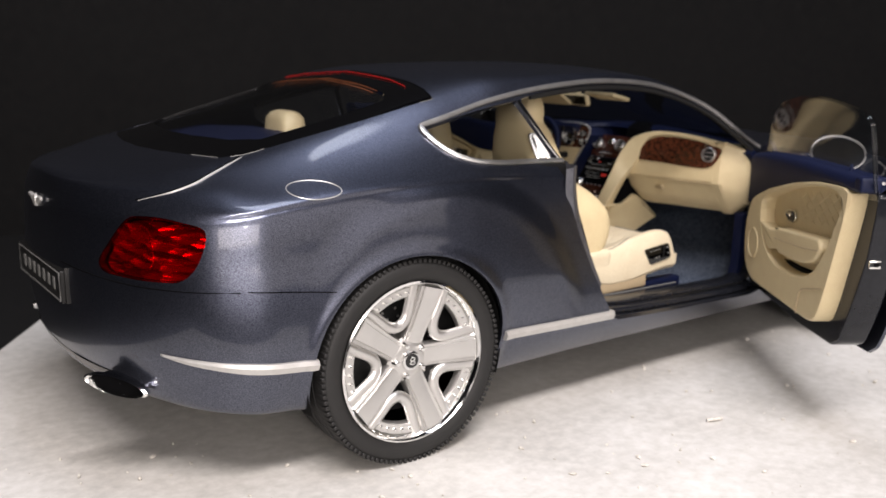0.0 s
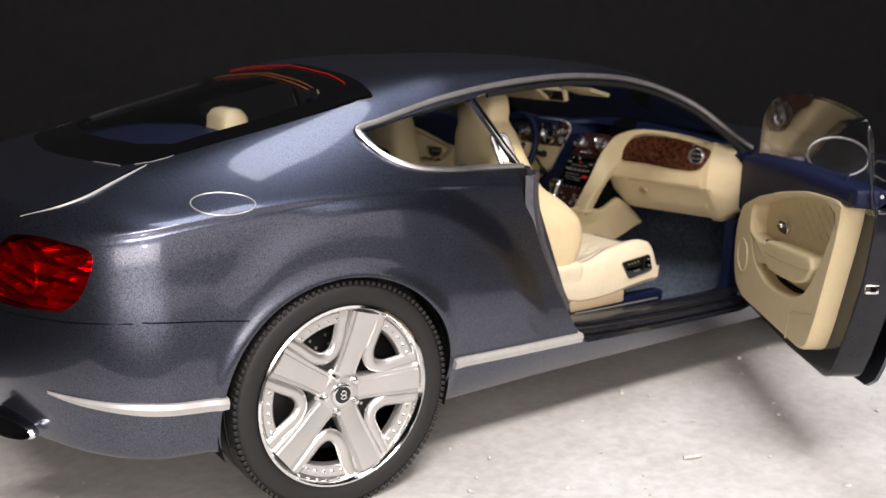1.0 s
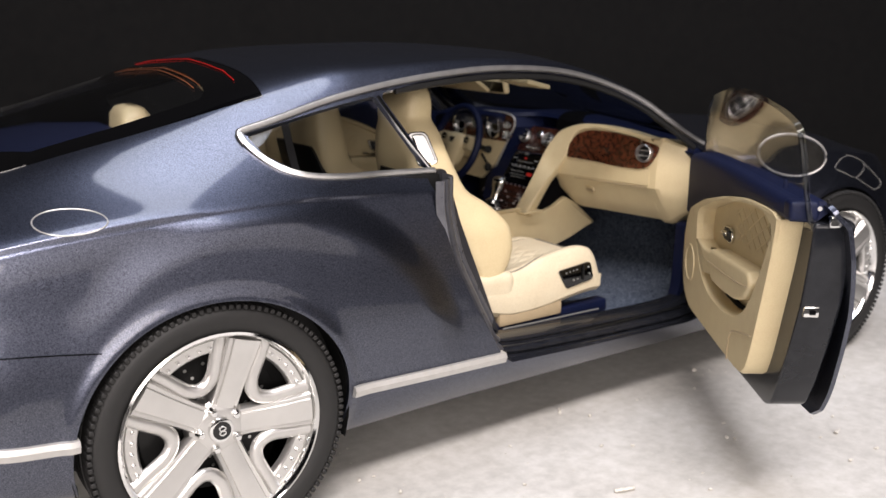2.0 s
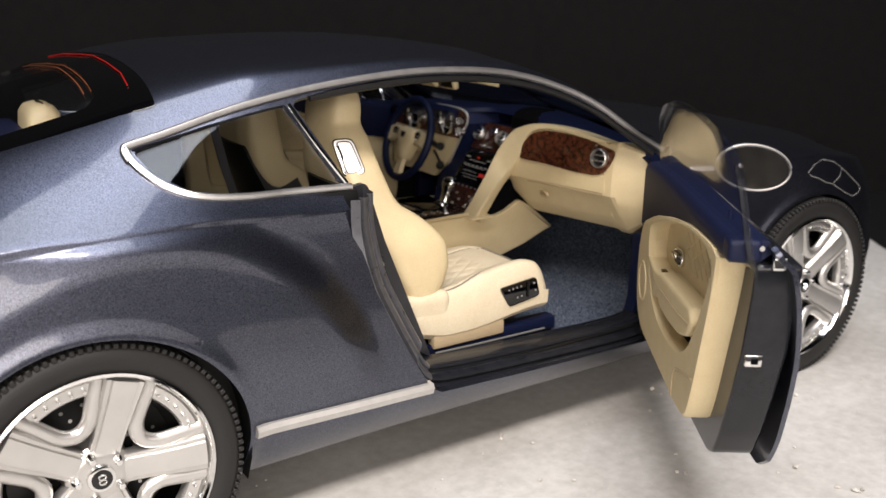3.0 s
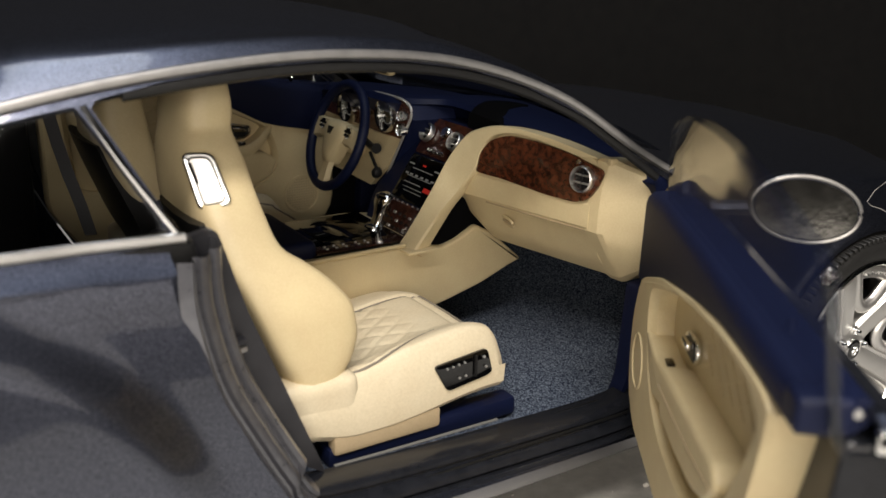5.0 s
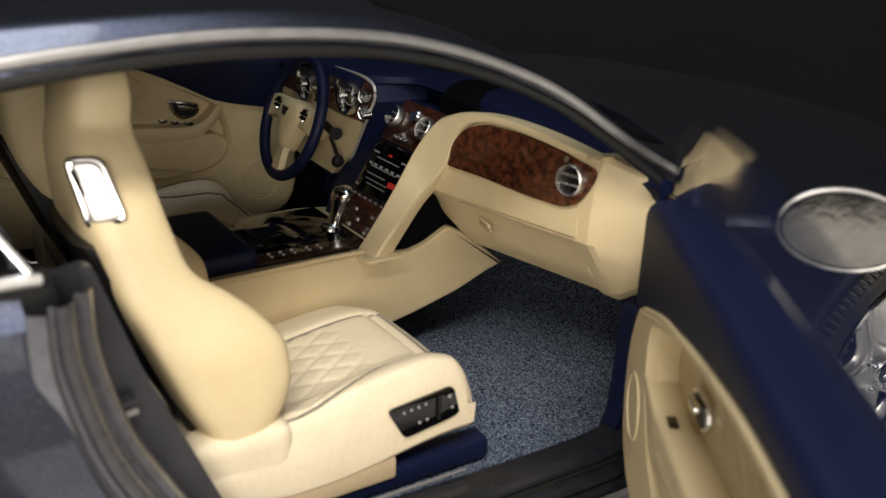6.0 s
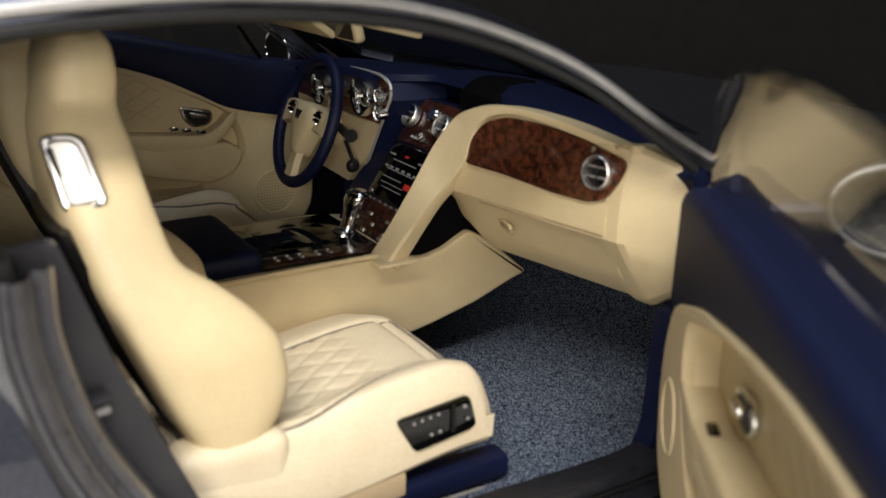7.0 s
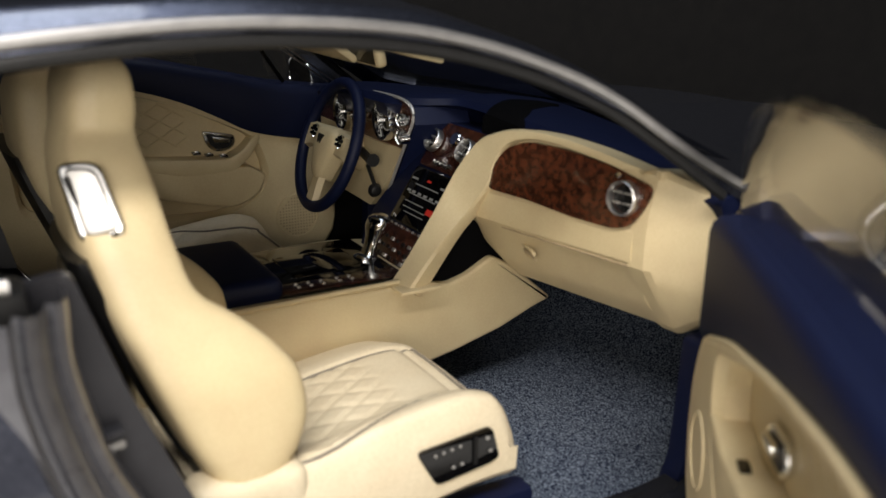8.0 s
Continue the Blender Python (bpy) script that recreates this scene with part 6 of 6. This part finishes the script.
# ---- the frame round the door opening: stepped sill and post ----
edge = smooth_line([(0.758, 0.97, 0), (0.762, 0.86, 0), (0.80, 0.70, 0), (0.862, 0.565, 0), (0.93, 0.435, 0), (0.98, 0.36, 0), (1.05, 0.335, 0), (1.25, 0.322, 0), (1.6, 0.31, 0), (1.88, 0.308, 0), (1.99, 0.34, 0), (2.05, 0.43, 0), (2.065, 0.6, 0), (2.055, 0.8, 0), (2.04, 0.92, 0)], 6)
rows = []
count = len(edge)
for i, p in enumerate(edge):
    ahead = (edge[min(i + 1, count - 1)] - edge[max(i - 1, 0)]).normalized()
    inward = Vector((-ahead.y, ahead.x, 0))
    if inward.dot(Vector((1.4, 0.8, 0)) - p) < 0:
        inward = -inward
    k = 1.0 if p.x < 1.0 and p.y > 0.42 else (0.72 if p.x < 1.95 else 0.35)
    rows.append([Vector((p.x + inward.x * d * k, y, p.y + inward.y * d * k)) for d, y in ((-0.02, -0.90), (0.004, -0.912), (0.01, -0.906), (0.012, -0.886), (0.018, -0.886), (0.026, -0.896), (0.038, -0.892), (0.048, -0.878), (0.052, -0.858), (0.056, -0.856), (0.064, -0.862), (0.074, -0.858), (0.08, -0.846), (0.083, -0.815), (0.08, -0.775), (0.03, -0.735))])
foot = next(i for i, p in enumerate(edge) if p.x > 0.99)
# one paint in two tones: DARK carries the sill's shade, JAMB the post's light
frame_part = part("door_opening", loft(rows[foot:], closed=False), DARK, car, "stepped sill and front of the door opening, their shade put into a darker gloss paint")
part("door_post", loft(rows[:foot + 1], closed=False), JAMB, frame_part, "stepped post with rounded flanges, its light put into a paler grey paint")
for k in range(5):
    y = -0.872 + 0.018 * k
    part("sill_rib", tube([Vector((x, y, 0.353 + 0.0025 * k)) for x in np.linspace(1.08 + 0.02 * k, 1.9, 12)], 0.0035, 6), BLACK, frame_part, "dark rib along the sill")
part("sill_carpet_edge", tube(smooth_line([(1.10, -0.772, 0.388), (1.25, -0.772, 0.384), (1.4, -0.772, 0.382), (1.55, -0.772, 0.38)], 6), 0.0035, 6), DULL, frame_part, "dull edge strip along the sill")
part("striker", box(0.83, 0.85, -0.886, -0.872, 0.68, 0.70, 0.004), BLACK, frame_part, "small dark striker")
for z, mat in ((0.747, SATIN), (0.731, RAIL)):
    part("striker_plate", turned(box(-0.028, 0.028, -0.018, 0.018, -0.006, 0.006, 0.003), Matrix.Translation((0.868, -0.79, z)) @ Matrix.Rotation(radians(-8), 4, "Y")), mat, frame_part, "small bar on the post")
part("post_panel", side_slab([(0.77, 0.97), (0.80, 0.80), (0.85, 0.64), (0.93, 0.5), (1.02, 0.42), (1.075, 0.385), (0.99, 0.6), (0.91, 0.8), (0.852, 0.985)], -0.765, 0.02, 0.02), SATIN, frame_part, "satin dark inner post")


# ---- the tile under the car, the dark table and the backdrop ----
TILE = grain(material("pale_tile", (0.55, 0.53, 0.5), 0.6), ((0.46, 0.45, 0.42), (0.6, 0.585, 0.555)), 22, detail=10, rough=(0.45, 0.75), bump=0.4, second=0.45)
CLOTH = grain(material("black_cloth", (0.01, 0.01, 0.01), 0.9, spec=0.2), ((0.0018, 0.0018, 0.002), (0.004, 0.0038, 0.0037)), 14, detail=6, second=0.3)
turn = Matrix.Rotation(math.atan2(0.83, 0.55), 4, "Z")
bm = box(-2.5, 2.9, -3.97, 1.43, -0.16, 0.0, 0.02)
tile = part("floor_tile", turned(bm, turn), TILE)
tagged(tile, "pale grey stone-look square tile, dusty, on a black cloth", "tile")
ground = part("ground", box(-15, 15, -12, 12, -0.4, -0.165), CLOTH)
tagged(ground, "matt black cloth spread under the tile", "cloth", kind="structure")
bm = box(-14, 14, 4.2, 4.5, -0.165, 9)
tagged(part("backdrop", turned(bm, Matrix.Rotation(radians(-28), 4, "Z")), CLOTH), "plain matt black backdrop", "backdrop", kind="structure")


# ---- tail details ----
plate = part("number_plate", turned(slab([(-0.30, 0.57, 0), (0.30, 0.57, 0), (0.30, 0.685, 0), (-0.30, 0.685, 0)], 0.022, 0.008, 0.004), Matrix(((0, 0, -1, -0.955), (-1, 0, 0, 0), (0, 1, 0, 0), (0, 0, 0, 1)))), BLACK, car, "black number plate with plain pale bars")
frame_line = [Vector((-0.979, y, z)) for y, z in ((-0.29, 0.579), (0.29, 0.579), (0.29, 0.676), (-0.29, 0.676))]
part("plate_frame", tube(frame_line, 0.0022, 6, True), DULL, plate, "thin bright plate frame")
for k in range(7):
    y = -0.21 + 0.07 * k
    part("plate_bar", box(-0.9795, -0.9765, y - 0.014, y + 0.014, 0.606, 0.65, 0.001, 1), DULL, plate)
part("plate_lamp", box(-0.965, -0.93, -0.31, -0.30, 0.57, 0.695, 0.004), BLACK, plate)
badge = part("boot_emblem", lathe([(0.0, -0.012), (0.02, -0.01), (0.024, 0.0)], 20, axis="x"), TRIM, car, "small bright winged emblem")
badge.location = S * (on_tail(-0.002, 0.885) + Vector((-0.004, 0, 0)))
for flip in (-1, 1):
    feather = loft([[Vector((dx, flip * y, z + dz)) for dx, dz in ((0, -h), (-0.008, -h * 0.5), (-0.008, h * 0.5), (0, h))] for y, z, h in ((0.02, 0.0, 0.016), (0.05, 0.008, 0.014), (0.085, 0.014, 0.006))])
    part("emblem_wing", feather, TRIM, badge)
# exhaust tips: flat bright ovals let into the bumper
for flip in (-1, 1):
    mid = Vector((-0.889, -0.573, 0.352)) if flip < 0 else Vector((-0.825, -0.573, 0.362))
    along, out = Vector((0.56, -0.82, -0.11)).normalized(), Vector((-0.81, -0.57, 0.04)).normalized()
    upward = along.cross(out).normalized()
    if upward.z < 0:
        upward = -upward
    rows = []
    for depth, k in ((-0.05, 0.78), (-0.02, 0.80), (0.016, 0.84), (0.024, 0.92), (0.016, 1.0), (-0.004, 0.98)):
        rows.append([(mid + out * depth + k * (0.124 * math.cos(a) * along + 0.032 * math.sin(a) * upward)) * Vector((1, -flip, 1)) for a in [2 * math.pi * i / 40 for i in range(40)]])
    tip = part("exhaust_tip", loft(rows, caps=False), CHROME, car, "flat oval bright exhaust tip")
    part("exhaust_bore", loft([[(mid - out * 0.008 + k * (0.105 * math.cos(a) * along + 0.029 * math.sin(a) * upward)) * Vector((1, -flip, 1)) for a in [2 * math.pi * i / 28 for i in range(28)]] for k in (1.0, 0.02)], caps=False), NEAR_BLACK, tip)
# dark lower edge of the rear bumper
rows = []
for a in np.linspace(-46, 46, 40):
    p = round_corner(abs(a), 0.365)
    q = Vector((p.x, -abs(p.y) if a > 0 else abs(p.y), 0))
    rows.append([q * 1.0 + Vector((dx, 0, z)) for dx, z in ((0.01, 0.385), (-0.004, 0.37), (0.006, 0.345), (0.03, 0.325), (0.08, 0.33), (0.06, 0.385))])
part("rear_valance", loft(rows), GLOSS, car, "gloss black lower edge of the rear bumper")
for outline, r in (([(-0.36, -0.596), (-0.42, -0.59), (-0.47, -0.57)], 0.0009), ([(-0.505, -0.545), (-0.53, -0.47), (-0.545, -0.41)], 0.0008), ([(0.24, -0.642), (0.285, -0.647), (0.30, -0.642)], 0.0009)):
    part("worn_edge", tube([on_top(p.x, p.y, 0.001) for p in smooth_line([(x, y, 0) for x, y in outline], 5)], r, 6), PALE, body, "pale worn edge of the black border")
# third brake light and heating wires in the rear window
part("brake_light", tube([on_top(x, y, 0.002) for x, y in ((0.27, -0.5), (0.292, -0.36), (0.305, -0.16), (0.308, 0.0))] + [on_top(x, -y, 0.002) * Vector((1, -1, 1)) for x, y in ((0.305, 0.16), (0.292, 0.36), (0.27, 0.5))], 0.0019, 8), material("red_strip", (0.42, 0.012, 0.01), 0.3), car, "thin red strip brake light")
AMBER = material("amber_line", (0.3, 0.09, 0.03), 0.4)
for lift in (0.0, 0.035):
    part("heater_wire", tube([on_top(0.185 - lift * 0.6 + 0.03 * (1 - (y / 0.45) ** 2), y, -0.006) for y in np.linspace(-0.43, 0.0, 12)] + [on_top(0.185 - lift * 0.6 + 0.03 * (1 - (y / 0.45) ** 2), -y, -0.006) * Vector((1, -1, 1)) for y in np.linspace(0.04, 0.43, 11)], 0.0016, 6), AMBER, car, "thin amber line in the rear window")
# ---- crumbs and dust on the tile ----
CRUMB = grain(material("pale_crumb", (0.6, 0.57, 0.5), 0.8), ((0.4, 0.37, 0.33), (0.72, 0.7, 0.64)), 60)


def crumb_mesh(bm, at, size, rng):
    own = bmesh.new()
    bmesh.ops.create_icosphere(own, subdivisions=1, radius=1)
    stretch = Vector((rng.uniform(0.7, 1.7), rng.uniform(0.6, 1.0), rng.uniform(0.5, 0.8)))
    for v in own.verts:
        v.co = Vector(v.co * stretch) * rng.uniform(0.7, 1.2)
    turned(own, Matrix.Translation(at) @ Matrix.Rotation(rng.uniform(0, 6.28), 4, "Z") @ Matrix.Scale(size, 4))
    low = min(v.co.z for v in own.verts)
    for v in own.verts:
        v.co.z -= low
    return join(bm, own)


dice = random.Random(7)
for k in range(130):
    while True:
        x, y = dice.uniform(-1.2, 2.9), dice.uniform(-1.9, -0.25)
        if y < -0.72 or x < -0.55:
            break
    bm = crumb_mesh(None, Vector((x, y, 0)), dice.uniform(0.005, 0.012), dice)
    tagged(part("crumb", bm, CRUMB, smooth=False), "pale crumb lying on the tile", "crumb", "crumbs on the tile")
bm = tube([Vector((1.12, -1.33, 0.008)), Vector((1.15, -1.345, 0.012)), Vector((1.185, -1.35, 0.008))], 0.007, 6)
tagged(part("crumb", bm, CRUMB), "long pale splinter lying on the tile", "crumb", "crumbs on the tile")
bm = bmesh.new()
for k in range(420):
    x, y = dice.uniform(-1.6, 3.4), dice.uniform(-2.2, 0.6)
    crumb_mesh(bm, Vector((x, y, 0)), dice.uniform(0.0015, 0.004), dice)
tagged(part("dust", bm, CRUMB, smooth=False), "fine pale dust scattered over the tile", "dust", kind="stuff")
